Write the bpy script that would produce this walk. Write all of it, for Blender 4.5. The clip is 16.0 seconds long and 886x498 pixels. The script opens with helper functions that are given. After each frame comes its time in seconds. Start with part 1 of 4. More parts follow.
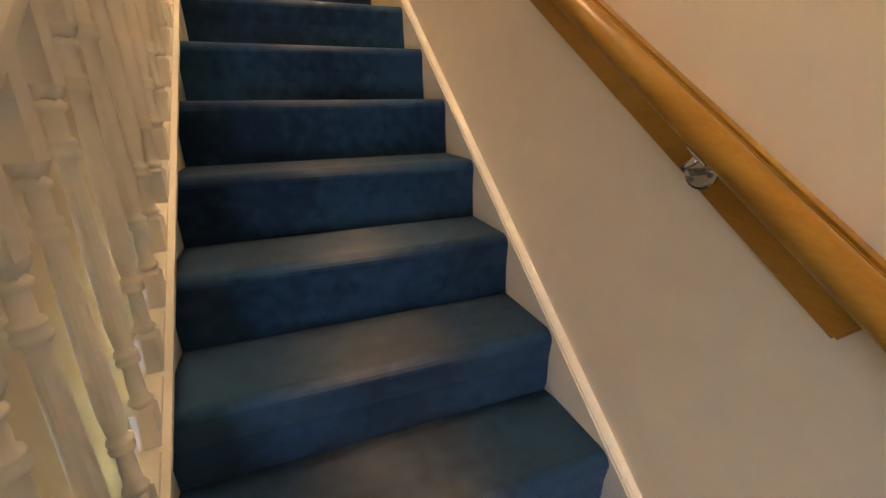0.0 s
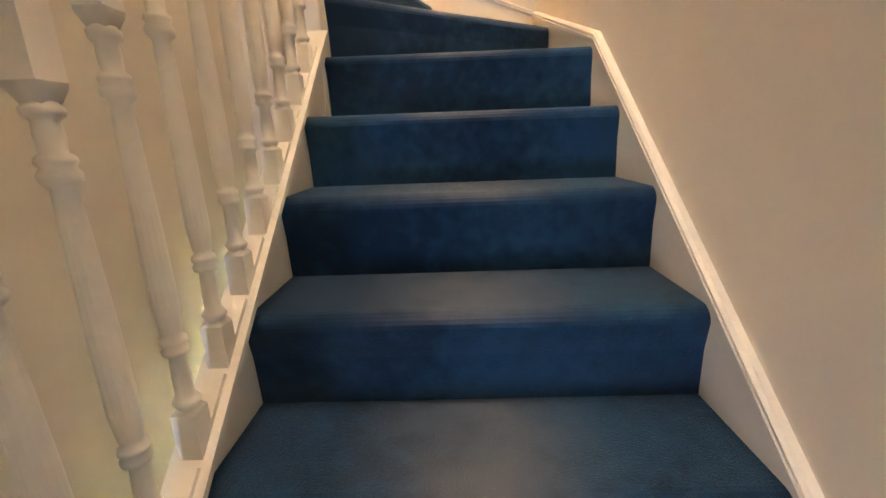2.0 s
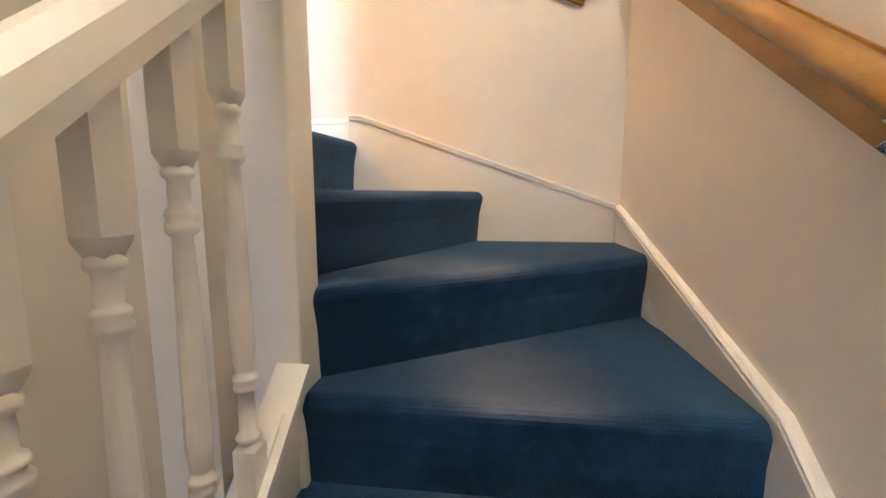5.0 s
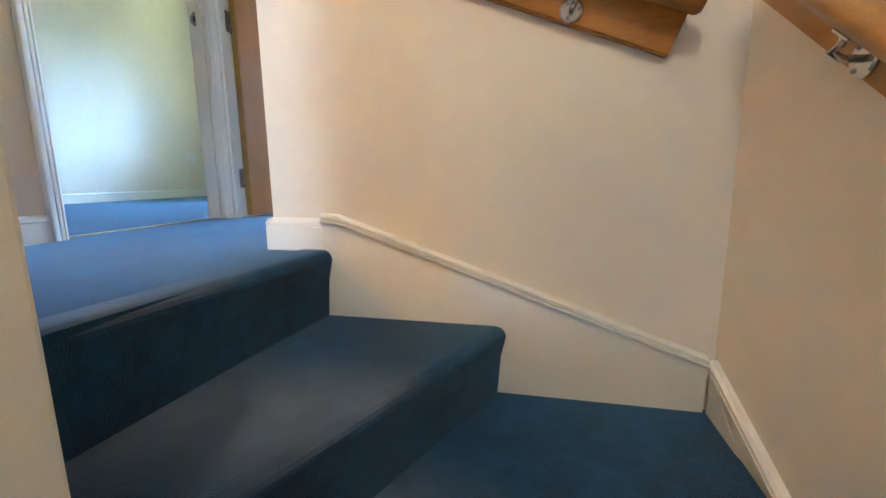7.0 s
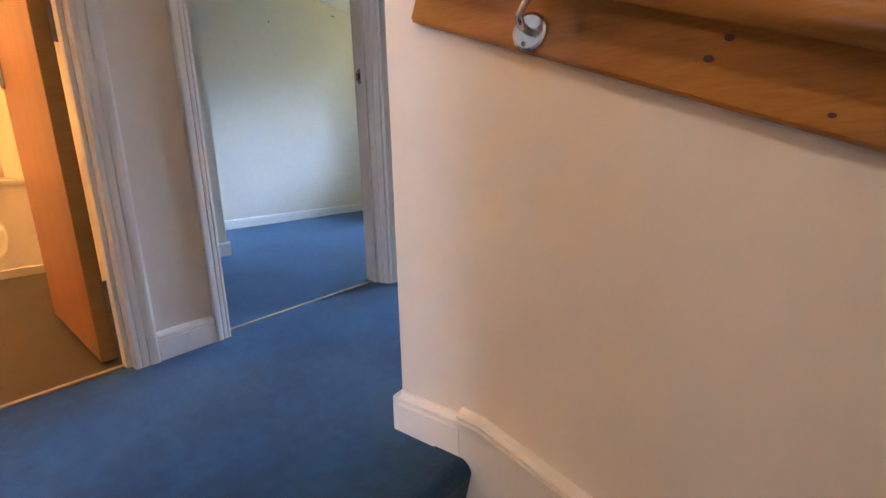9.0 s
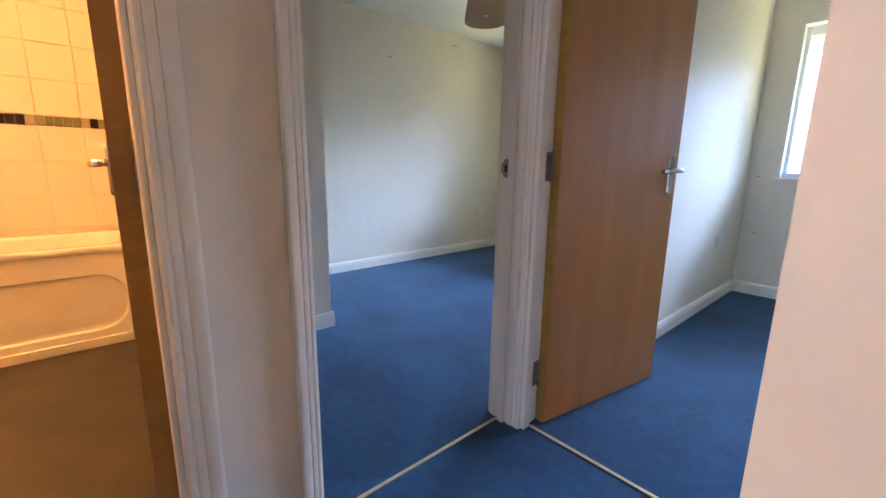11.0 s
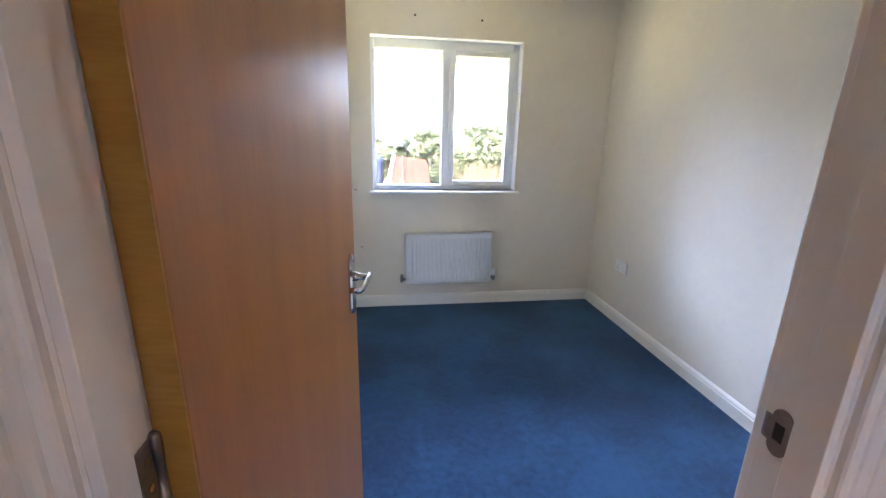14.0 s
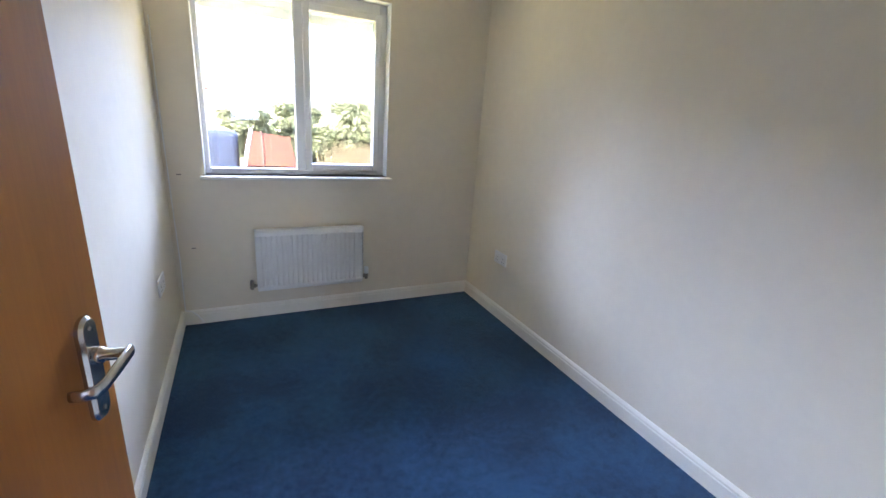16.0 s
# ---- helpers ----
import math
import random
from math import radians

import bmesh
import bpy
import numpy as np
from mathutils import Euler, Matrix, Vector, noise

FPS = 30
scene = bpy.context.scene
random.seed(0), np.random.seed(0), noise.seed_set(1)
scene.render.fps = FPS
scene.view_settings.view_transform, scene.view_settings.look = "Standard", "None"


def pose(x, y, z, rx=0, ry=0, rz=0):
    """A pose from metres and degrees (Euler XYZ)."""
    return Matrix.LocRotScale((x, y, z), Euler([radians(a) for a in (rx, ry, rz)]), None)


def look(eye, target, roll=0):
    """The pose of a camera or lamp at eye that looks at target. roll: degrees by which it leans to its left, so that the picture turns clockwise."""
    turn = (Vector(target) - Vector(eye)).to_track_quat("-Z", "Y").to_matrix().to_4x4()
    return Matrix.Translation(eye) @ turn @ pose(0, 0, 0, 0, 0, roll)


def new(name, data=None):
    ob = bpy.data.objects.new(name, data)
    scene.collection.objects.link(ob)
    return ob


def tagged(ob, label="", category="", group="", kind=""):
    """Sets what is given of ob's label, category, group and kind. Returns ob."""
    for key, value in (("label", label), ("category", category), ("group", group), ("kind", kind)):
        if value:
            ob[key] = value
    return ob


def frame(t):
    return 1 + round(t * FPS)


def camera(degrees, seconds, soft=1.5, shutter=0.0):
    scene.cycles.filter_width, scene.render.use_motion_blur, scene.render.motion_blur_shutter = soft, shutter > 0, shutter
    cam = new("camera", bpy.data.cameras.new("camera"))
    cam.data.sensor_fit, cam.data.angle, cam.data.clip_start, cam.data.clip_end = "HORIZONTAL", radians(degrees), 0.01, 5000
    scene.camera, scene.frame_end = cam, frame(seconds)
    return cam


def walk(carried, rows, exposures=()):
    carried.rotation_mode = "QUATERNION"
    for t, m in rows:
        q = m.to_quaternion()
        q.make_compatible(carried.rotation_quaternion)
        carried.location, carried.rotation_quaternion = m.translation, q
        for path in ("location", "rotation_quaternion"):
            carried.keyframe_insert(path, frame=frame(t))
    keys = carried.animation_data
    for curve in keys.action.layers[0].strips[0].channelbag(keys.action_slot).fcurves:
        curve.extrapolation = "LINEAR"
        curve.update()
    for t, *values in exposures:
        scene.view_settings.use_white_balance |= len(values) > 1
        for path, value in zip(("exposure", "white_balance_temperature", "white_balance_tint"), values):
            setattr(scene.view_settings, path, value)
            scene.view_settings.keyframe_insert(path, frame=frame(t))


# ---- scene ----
cam = camera(94.0, 16.0)
PATH = [
    (0, (-0.532, -2.772, -0.966), (0.133, -1.0, -1.615), -0.9),
    (0.5, (-0.464, -2.693, -0.915), (-0.09, -0.825, -1.523), -0.5),
    (1, (-0.386, -2.628, -0.881), (-0.346, -0.706, -1.435), -1.7),
    (1.5, (-0.388, -2.478, -0.871), (-0.404, -0.541, -1.369), -1.1),
    (2, (-0.428, -2.259, -0.821), (-0.477, -0.328, -1.339), -2.1),
    (2.5, (-0.413, -2.146, -0.74), (-0.459, -0.217, -1.267), 0.1),
    (3, (-0.363, -2.022, -0.639), (-0.493, -0.075, -1.078), 0.3),
    (3.5, (-0.375, -1.945, -0.536), (-0.651, 0.011, -0.848), -1.4),
    (4, (-0.418, -1.802, -0.44), (-0.67, 0.167, -0.683), -0.7),
    (4.2, (-0.434, -1.768, -0.393), (-0.635, 0.208, -0.628), -0.2),
    (6.3, (-0.461, -1.273, 0.026), (-0.772, 0.676, -0.299), 0.4),
    (6.5, (-0.451, -1.225, 0.05), (-0.753, 0.731, -0.233), 0.1),
    (7, (-0.428, -1.059, 0.204), (-0.855, 0.864, -0.138), -0.6),
    (7.5, (-0.506, -0.96, 0.285), (-1.101, 0.923, -0.032), -1.1),
    (7.8, (-0.556, -0.891, 0.367), (-1.163, 0.983, 0.025), -0.6),
    (8, (-0.564, -0.861, 0.417), (-1.202, 1.001, 0.061), -0.0),
    (8.5, (-0.567, -0.73, 0.48), (-1.421, 1.038, 0.1), 0.2),
    (9, (-0.606, -0.613, 0.594), (-1.744, 0.979, 0.179), -1.3),
    (9.2, (-0.648, -0.564, 0.614), (-1.88, 0.956, 0.2), -0.7),
    (11.3, (-1.203, -0.3, 1.108), (-2.663, 1.007, 0.707), 0.9),
    (11.5, (-1.254, -0.274, 1.172), (-2.622, 1.126, 0.76), 1.4),
    (12, (-1.415, -0.152, 1.203), (-2.433, 1.529, 0.825), 1.7),
    (12.5, (-1.546, 0.035, 1.315), (-2.22, 1.865, 0.873), 1.0),
    (13, (-1.675, 0.177, 1.354), (-2.008, 2.093, 0.887), 0.9),
    (13.5, (-1.759, 0.336, 1.362), (-1.755, 2.274, 0.867), 1.0),
    (14, (-1.74, 0.541, 1.356), (-1.454, 2.448, 0.824), 1.3),
    (14.5, (-1.752, 0.69, 1.346), (-1.227, 2.536, 0.782), 2.2),
    (15, (-1.752, 0.808, 1.34), (-1.064, 2.591, 0.751), 3.0),
    (15.5, (-1.732, 0.889, 1.325), (-0.921, 2.621, 0.739), 3.7),
    (16, (-1.613, 0.929, 1.344), (-0.758, 2.638, 0.753), 4.3),
]
EXPOSURES = [
    (0.0, 8.2, 8000, 22), (2.0, 8.5, 6300, 20), (3.0, 8.4, 5900, 19), (4.0, 8.25, 5500, 18), (6.3, 7.75, 4900, 9), (7.0, 7.45, 4850, 8), (8.0, 7.05, 5050, 18), (9.2, 6.72, 5250, 24),
    (11.3, 6.8, 5500, 27), (12.5, 6.82, 5850, 36), (14.0, 7.0, 5750, 33), (15.0, 6.9, 5800, 33), (16.0, 6.68, 5950, 32),
]
walk(cam, [(t, look(eye, target, roll)) for t, eye, target, roll in PATH], EXPOSURES)

# ---- light ----
SUN_EL, SUN_AZ = radians(42), radians(235)
world = bpy.data.worlds.new("world")
scene.world = world
world.use_nodes = True
wn = world.node_tree
sky = wn.nodes.new("ShaderNodeTexSky")
sky.sky_type = "NISHITA"
sky.sun_disc = False
sky.sun_elevation = SUN_EL
sky.sun_rotation = SUN_AZ
sky.air_density = 1.2
sky.dust_density = 3.0
wn.nodes["Background"].inputs["Strength"].default_value = 0.15
wn.links.new(sky.outputs["Color"], wn.nodes["Background"].inputs["Color"])


def lamp(name, kind, at, power, colour, size=0.1, target=None):
    data = bpy.data.lights.new(name, kind)
    data.energy, data.color = power, colour
    if kind == "POINT":
        data.shadow_soft_size = size
    if kind == "AREA":
        data.shape = "RECTANGLE"
        data.size, data.size_y = size
    ob = new(name, data)
    ob.matrix_world = look(at, target) if target else Matrix.Translation(at)
    return ob


sun_data = bpy.data.lights.new("sun", "SUN")
sun_data.energy, sun_data.angle, sun_data.color = 1.5, radians(10), (1.0, 0.93, 0.82)
sun = new("sun", sun_data)
sun_from = Vector((math.sin(SUN_AZ) * math.cos(SUN_EL), math.cos(SUN_AZ) * math.cos(SUN_EL), math.sin(SUN_EL)))
sun.matrix_world = look(sun_from * 60, (0, 0, 0))

WARM = (1.0, 0.77, 0.53)
lamp("landing_bulb", "POINT", (-0.55, -1.7, 2.2), 0.25, WARM, 0.12)
SKY_BLUE, LAWN = (0.6, 0.79, 1.0), (1.0, 0.93, 0.36)
# added area lamp standing in for open sky over the garden, above the eaves line
lamp("sky_stand_in", "AREA", (-2.3, 10.5, 4.5), 62, SKY_BLUE, (9.0, 2.8), (-2.3, 3.8, 1.3))
# added lamps hidden below the sills, imitating light thrown up by the sunlit garden
lamp("garden_bounce_small_bedroom", "AREA", (-1.25, 4.14, 0.72), 0.6, LAWN, (1.1, 0.3), (-1.25, 2.6, 2.3))
lamp("garden_bounce_large_bedroom", "AREA", (-3.3, 4.14, 0.72), 1.25, LAWN, (1.1, 0.3), (-3.5, 2.6, 2.3))
# the narrow glazed slot of the front door
lamp("front_door_daylight", "AREA", (-0.95, -4.585, -1.66), 0.06, (0.62, 0.78, 1.0), (0.08, 0.55), (-0.9, 0.0, -1.2))
# unseen lamp added to brighten the landing; the front room has no window
lamp("landing_fill", "AREA", (-1.55, -4.55, 1.45), 0.62, SKY_BLUE, (0.8, 1.0), (-1.55, 0.0, 0.9))
lamp("bathroom_bulb", "POINT", (-3.5, -1.72, 2.1), 0.85, (1.0, 0.44, 0.09), 0.08)


# ---- materials ----
def material(name, colour, rough=0.6, metal=0.0, vary=0.12, scale=3.0, bump=0.0, bump_scale=200.0, second=None, sheen=0.0, sheen_tint=None, stretch=None, stops=(0.48, 0.95), gloss=0.5):
    """A surface with variation at two scales and a fine relief."""
    m = bpy.data.materials.new(name)
    m.use_nodes = True
    n, l = m.node_tree.nodes, m.node_tree.links
    b = n["Principled BSDF"]
    b.inputs["Roughness"].default_value = rough
    b.inputs["Metallic"].default_value = metal
    b.inputs["Specular IOR Level"].default_value = gloss
    if sheen:
        b.inputs["Sheen Weight"].default_value = sheen
        b.inputs["Sheen Roughness"].default_value = 0.42
        b.inputs["Sheen Tint"].default_value = (*(sheen_tint or [min(1, c * 3 + 0.1) for c in colour]), 1)
    co = n.new("ShaderNodeTexCoord")
    mp = n.new("ShaderNodeMapping")
    if stretch:
        mp.inputs["Scale"].default_value = stretch
    l.new(co.outputs["Object"], mp.inputs["Vector"])
    big, fine = n.new("ShaderNodeTexNoise"), n.new("ShaderNodeTexNoise")
    big.inputs["Scale"].default_value, big.inputs["Detail"].default_value = scale, 4
    fine.inputs["Scale"].default_value, fine.inputs["Detail"].default_value = scale * 14, 3
    l.new(mp.outputs["Vector"], big.inputs["Vector"])
    l.new(mp.outputs["Vector"], fine.inputs["Vector"])
    both = n.new("ShaderNodeMath")
    both.operation = "ADD"
    half = n.new("ShaderNodeMath")
    half.operation = "MULTIPLY"
    half.inputs[1].default_value = 0.45
    l.new(fine.outputs["Fac"], half.inputs[0])
    l.new(big.outputs["Fac"], both.inputs[0])
    l.new(half.outputs[0], both.inputs[1])
    ramp = n.new("ShaderNodeValToRGB")
    lo = second or [c * (1 - vary) for c in colour]
    hi = colour if second else [min(1, c * (1 + vary * 0.6)) for c in colour]
    ramp.color_ramp.elements[0].position, ramp.color_ramp.elements[0].color = stops[0], (*lo, 1)
    ramp.color_ramp.elements[1].position, ramp.color_ramp.elements[1].color = stops[1], (*hi, 1)
    l.new(both.outputs[0], ramp.inputs["Fac"])
    l.new(ramp.outputs["Color"], b.inputs["Base Color"])
    if bump:
        tex, bm = n.new("ShaderNodeTexNoise"), n.new("ShaderNodeBump")
        tex.inputs["Scale"].default_value, tex.inputs["Detail"].default_value = bump_scale, 3
        bm.inputs["Strength"].default_value, bm.inputs["Distance"].default_value = bump, 0.004
        l.new(mp.outputs["Vector"], tex.inputs["Vector"])
        l.new(tex.outputs["Fac"], bm.inputs["Height"])
        l.new(bm.outputs["Normal"], b.inputs["Normal"])
    return m


PLASTER = material("cream wall paint", (0.78, 0.715, 0.58), 0.62, vary=0.05, scale=1.3, bump=0.06, bump_scale=90)
CEIL = material("white ceiling paint", (0.8, 0.79, 0.76), 0.8, vary=0.04, scale=1.5, bump=0.1, bump_scale=70)
GLOSS = material("cream gloss paint", (0.85, 0.82, 0.725), 0.36, vary=0.04, scale=4, bump=0.015, bump_scale=60)
CARPET = material("blue carpet", (0.016, 0.067, 0.146), 0.92, vary=0.3, scale=2.0, bump=0.7, bump_scale=420, second=(0.007, 0.028, 0.068), sheen=0.75, sheen_tint=(0.3, 0.42, 0.57), stops=(0.6, 0.84), gloss=0.2)


def stair_carpet():
    """The same carpet, paled on upward faces along the line that feet take up the flight and round the newel: wear and
    overhead sheen put into the colour.
    """
    m = CARPET.copy()
    m.name = "blue carpet with wear and tread sheen"
    n, l = m.node_tree.nodes, m.node_tree.links
    b, ramp = n["Principled BSDF"], next(x for x in n if x.type == "VALTORGB")

    def op(kind, a, c=None):
        node = n.new("ShaderNodeMath")
        node.operation = kind
        for k, v in enumerate((a, c)):
            if v is None:
                continue
            if isinstance(v, (int, float)):
                node.inputs[k].default_value = v
            else:
                l.new(v, node.inputs[k])
        return node.outputs[0]

    def ease(value, lo, hi):
        node = n.new("ShaderNodeMapRange")
        node.interpolation_type = "SMOOTHSTEP"
        node.inputs["From Min"].default_value, node.inputs["From Max"].default_value = lo, hi
        l.new(value, node.inputs["Value"])
        return node.outputs["Result"]

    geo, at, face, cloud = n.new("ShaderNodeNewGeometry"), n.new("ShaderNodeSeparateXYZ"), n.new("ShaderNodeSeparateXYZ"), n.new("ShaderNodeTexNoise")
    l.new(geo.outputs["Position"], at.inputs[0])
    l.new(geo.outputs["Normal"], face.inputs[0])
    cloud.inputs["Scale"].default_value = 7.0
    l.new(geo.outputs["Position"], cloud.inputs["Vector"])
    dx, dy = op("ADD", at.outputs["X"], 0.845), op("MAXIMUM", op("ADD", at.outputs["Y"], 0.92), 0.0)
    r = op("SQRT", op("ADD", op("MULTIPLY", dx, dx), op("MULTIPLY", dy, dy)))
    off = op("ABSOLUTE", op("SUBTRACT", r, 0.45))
    # pale mask on upward faces: foot wear plus a highlight painted into the colour
    wear_and_sheen = op("MULTIPLY", op("SUBTRACT", 1.0, ease(off, 0.0, 0.26)), ease(face.outputs["Z"], 0.05, 0.8))
    wear_and_sheen = op("MULTIPLY", wear_and_sheen, op("MULTIPLY", cloud.outputs["Fac"], 1.1))
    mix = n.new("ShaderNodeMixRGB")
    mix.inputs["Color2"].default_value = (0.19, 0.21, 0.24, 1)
    l.new(wear_and_sheen, mix.inputs["Fac"])
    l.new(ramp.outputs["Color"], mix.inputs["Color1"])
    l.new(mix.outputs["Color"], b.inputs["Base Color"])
    return m


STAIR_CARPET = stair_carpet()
VENEER = material("beech veneer", (0.44, 0.175, 0.033), 0.33, vary=0.22, scale=2.2, bump=0.02, bump_scale=80, second=(0.34, 0.13, 0.025), stretch=(5, 5, 0.35), gloss=0.5)
PINE = material("varnished pine", (0.43, 0.235, 0.04), 0.3, vary=0.3, scale=3.0, bump=0.03, bump_scale=60, second=(0.31, 0.14, 0.016), stretch=(6, 0.7, 6))
PINE_X = material("varnished pine board", (0.48, 0.21, 0.025), 0.26, vary=0.3, scale=3.0, bump=0.03, bump_scale=60, second=(0.27, 0.12, 0.017), stretch=(0.7, 6, 6))
KNOT = material("pine knot", (0.09, 0.03, 0.01), 0.4)
CHROME = material("polished chrome", (0.62, 0.61, 0.59), 0.22, 1.0, vary=0.1, scale=20)
STEEL = material("dull steel", (0.30, 0.275, 0.25), 0.4, 1.0, vary=0.25, scale=30)
BRASS = material("brass strip", (0.62, 0.50, 0.27), 0.45, 0.15, vary=0.2, scale=20)
DARK = material("dark gap", (0.02, 0.018, 0.016), 0.8)
PVC = material("white plastic", (0.82, 0.83, 0.82), 0.32, vary=0.03, scale=4)
RAD = material("white radiator enamel", (0.80, 0.81, 0.79), 0.35, vary=0.04, scale=5)
BATH = material("white acrylic", (0.83, 0.80, 0.74), 0.2, vary=0.03, scale=4)
TILE = material("cream glazed tile", (0.78, 0.72, 0.6), 0.18, vary=0.05, scale=3)
VINYL = material("brown vinyl floor", (0.055, 0.05, 0.048), 0.4, vary=0.3, scale=5, bump=0.1, bump_scale=120)
SHADE = material("pleated fabric", (0.66, 0.47, 0.32), 0.85, vary=0.12, scale=10, bump=0.3, bump_scale=200)
TERRACOTTA = material("terracotta cloth", (0.42, 0.17, 0.11), 0.9, vary=0.2, scale=6, bump=0.3, bump_scale=300)
GRASS = material("dry grass", (0.27, 0.255, 0.09), 0.9, vary=0.5, scale=0.6, bump=0.5, bump_scale=8, second=(0.18, 0.18, 0.055))
LEAF = material("leaves", (0.17, 0.19, 0.085), 0.6, vary=0.5, scale=2.0, second=(0.08, 0.11, 0.04))
STRAW = material("pale reeds", (0.13, 0.105, 0.045), 0.8, vary=0.4, scale=2.0)
BARK = material("bark", (0.12, 0.09, 0.06), 0.9, vary=0.4, scale=8)
BRICK = material("red brick", (0.13, 0.035, 0.02), 0.85, vary=0.3, scale=4, bump=0.4, bump_scale=30)
ROOF = material("orange roof", (0.11, 0.034, 0.009), 0.8, vary=0.3, scale=3, bump=0.3, bump_scale=20)
SLATE = material("blue tarpaulin", (0.03, 0.045, 0.075), 0.5, vary=0.3, scale=2)


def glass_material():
    m = bpy.data.materials.new("darkened window glass")
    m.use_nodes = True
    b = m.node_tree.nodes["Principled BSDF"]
    # dark grey tint put in to hold down the bright outdoor view
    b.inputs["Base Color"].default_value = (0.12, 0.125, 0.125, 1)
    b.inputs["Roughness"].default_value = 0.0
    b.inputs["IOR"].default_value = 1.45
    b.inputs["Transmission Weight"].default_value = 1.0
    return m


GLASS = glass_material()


# ---- builders ----
def link(name, bm, mat, parent=None, smooth=False):
    me = bpy.data.meshes.new(name)
    bmesh.ops.recalc_face_normals(bm, faces=bm.faces)
    bm.to_mesh(me)
    bm.free()
    me.materials.append(mat)
    if smooth:
        for p in me.polygons:
            p.use_smooth = True
    ob = new(name, me)
    if parent:
        ob.parent = parent
    return ob


def part(name, bm, mat, parent, label="", smooth=False):
    ob = link(name, bm, mat, parent, smooth)
    return tagged(ob, label) if label else ob


def thing(name, label, category, group="", kind="", at=None):
    ob = new(name)
    ob.empty_display_size = 0.05
    if at is not None:
        ob.matrix_world = at
    return tagged(ob, label, category, group, kind)


def structure(name, bm, mat, label, category, smooth=False):
    return tagged(link(name, bm, mat, None, smooth), label, category, kind="structure")


def add_box(bm, lo, hi, bevel=0.0, seg=2):
    lo, hi = Vector(lo), Vector(hi)
    r = bmesh.ops.create_cube(bm, size=1.0, matrix=Matrix.Translation((lo + hi) / 2) @ Matrix.Diagonal((*(hi - lo), 1)))
    if bevel:
        edges = {e for v in r["verts"] for e in v.link_edges}
        bmesh.ops.bevel(bm, geom=list(edges), offset=bevel, segments=seg, profile=0.5, affect="EDGES")
    return bm


def box(lo, hi, bevel=0.0, seg=2):
    return add_box(bmesh.new(), lo, hi, bevel, seg)


def loft(sections, closed=True, cap=True, bm=None):
    """Skin between rings of points that have the same count."""
    bm = bm or bmesh.new()
    rings = [[bm.verts.new(p) for p in s] for s in sections]
    n = len(rings[0])
    for a, b in zip(rings, rings[1:]):
        for i in range(n if closed else n - 1):
            j = (i + 1) % n
            bm.faces.new((a[i], a[j], b[j], b[i]))
    if cap and closed:
        bm.faces.new(rings[0])
        bm.faces.new(rings[-1][::-1])
    return bm


def ring(centre, r, axis="z", n=20, squash=1.0):
    pts = []
    for i in range(n):
        a = 2 * math.pi * i / n
        u, v = r * math.cos(a), r * math.sin(a) * squash
        pts.append(Vector(centre) + Vector({"z": (u, v, 0), "y": (u, 0, v), "x": (0, u, v)}[axis]))
    return pts


def turned(profile, at=(0, 0, 0), axis="z", n=20, bm=None):
    """A body of revolution from (distance along the axis, radius)."""
    step = {"x": Vector((1, 0, 0)), "y": Vector((0, 1, 0)), "z": Vector((0, 0, 1))}[axis]
    return loft([ring(Vector(at) + step * d, r, axis, n) for d, r in profile], bm=bm)


def swept(profile, path, up=Vector((0, 0, 1)), side=None):
    """Carries a profile of (across, up) along a straight or bent path."""
    path = [Vector(p) for p in path]
    out = []
    for i, p in enumerate(path):
        d = (path[min(i + 1, len(path) - 1)] - path[max(i - 1, 0)]).normalized()
        s = Vector(side) if side else d.cross(up).normalized()
        u = s.cross(d).normalized()
        out.append([p + s * a + u * b for a, b in profile])
    return loft(out)


def tube(path, r, n=10):
    path = [Vector(p) for p in path]
    out = []
    ref = None
    for i, p in enumerate(path):
        d = (path[min(i + 1, len(path) - 1)] - path[max(i - 1, 0)]).normalized()
        if ref is None:
            ref = d.orthogonal().normalized()
        ref = (ref - d * ref.dot(d)).normalized()
        s = d.cross(ref)
        out.append([p + (ref * math.cos(a) + s * math.sin(a)) * r for a in [2 * math.pi * k / n for k in range(n)]])
    return loft(out)


def wall(name, lo, hi, holes, axis, label, mat=None):
    """A wall slab along axis 'x' or 'y' with rectangular holes (from, to, bottom, top) through it."""
    bm = bmesh.new()
    along = 0 if axis == "x" else 1
    cuts = sorted({lo[along], hi[along], *[c for h in holes for c in h[:2]]})
    for a, b in zip(cuts, cuts[1:]):
        mid = (a + b) / 2
        stops = [(lo[2], hi[2])]
        for h in holes:
            if h[0] < mid < h[1]:
                stops = [s for s in ((lo[2], h[2]), (h[3], hi[2])) if s[1] > s[0]]
        for z0, z1 in stops:
            p, q = list(lo), list(hi)
            p[along], q[along], p[2], q[2] = a, b, z0, z1
            add_box(bm, p, q)
    bmesh.ops.remove_doubles(bm, verts=bm.verts, dist=1e-5)
    pairs = {}
    for f in bm.faces:
        pairs.setdefault(tuple(round(v, 4) for v in f.calc_center_median()), []).append(f)
    bmesh.ops.delete(bm, geom=[f for fs in pairs.values() if len(fs) > 1 for f in fs], context="FACES_ONLY")
    return structure(name, bm, mat or PLASTER, label, "wall")


# ---- plan ----
R, G = 0.19, 0.222
RF = 0.184
HALL = -3 * R - 10 * RF
TOP = 2.33
XR = 0.015
LX = -2.045
AX = -4.55
NORTH_A = 3.79
NORTH = 3.715
DOOR_H = 2.0


def nose(k):
    return -0.92 - G * (k - 3)


def stair_x(y):
    """The stair wall stands slightly askew below the winders."""
    return XR + 0.026 * max(0.0, -0.92 - y)


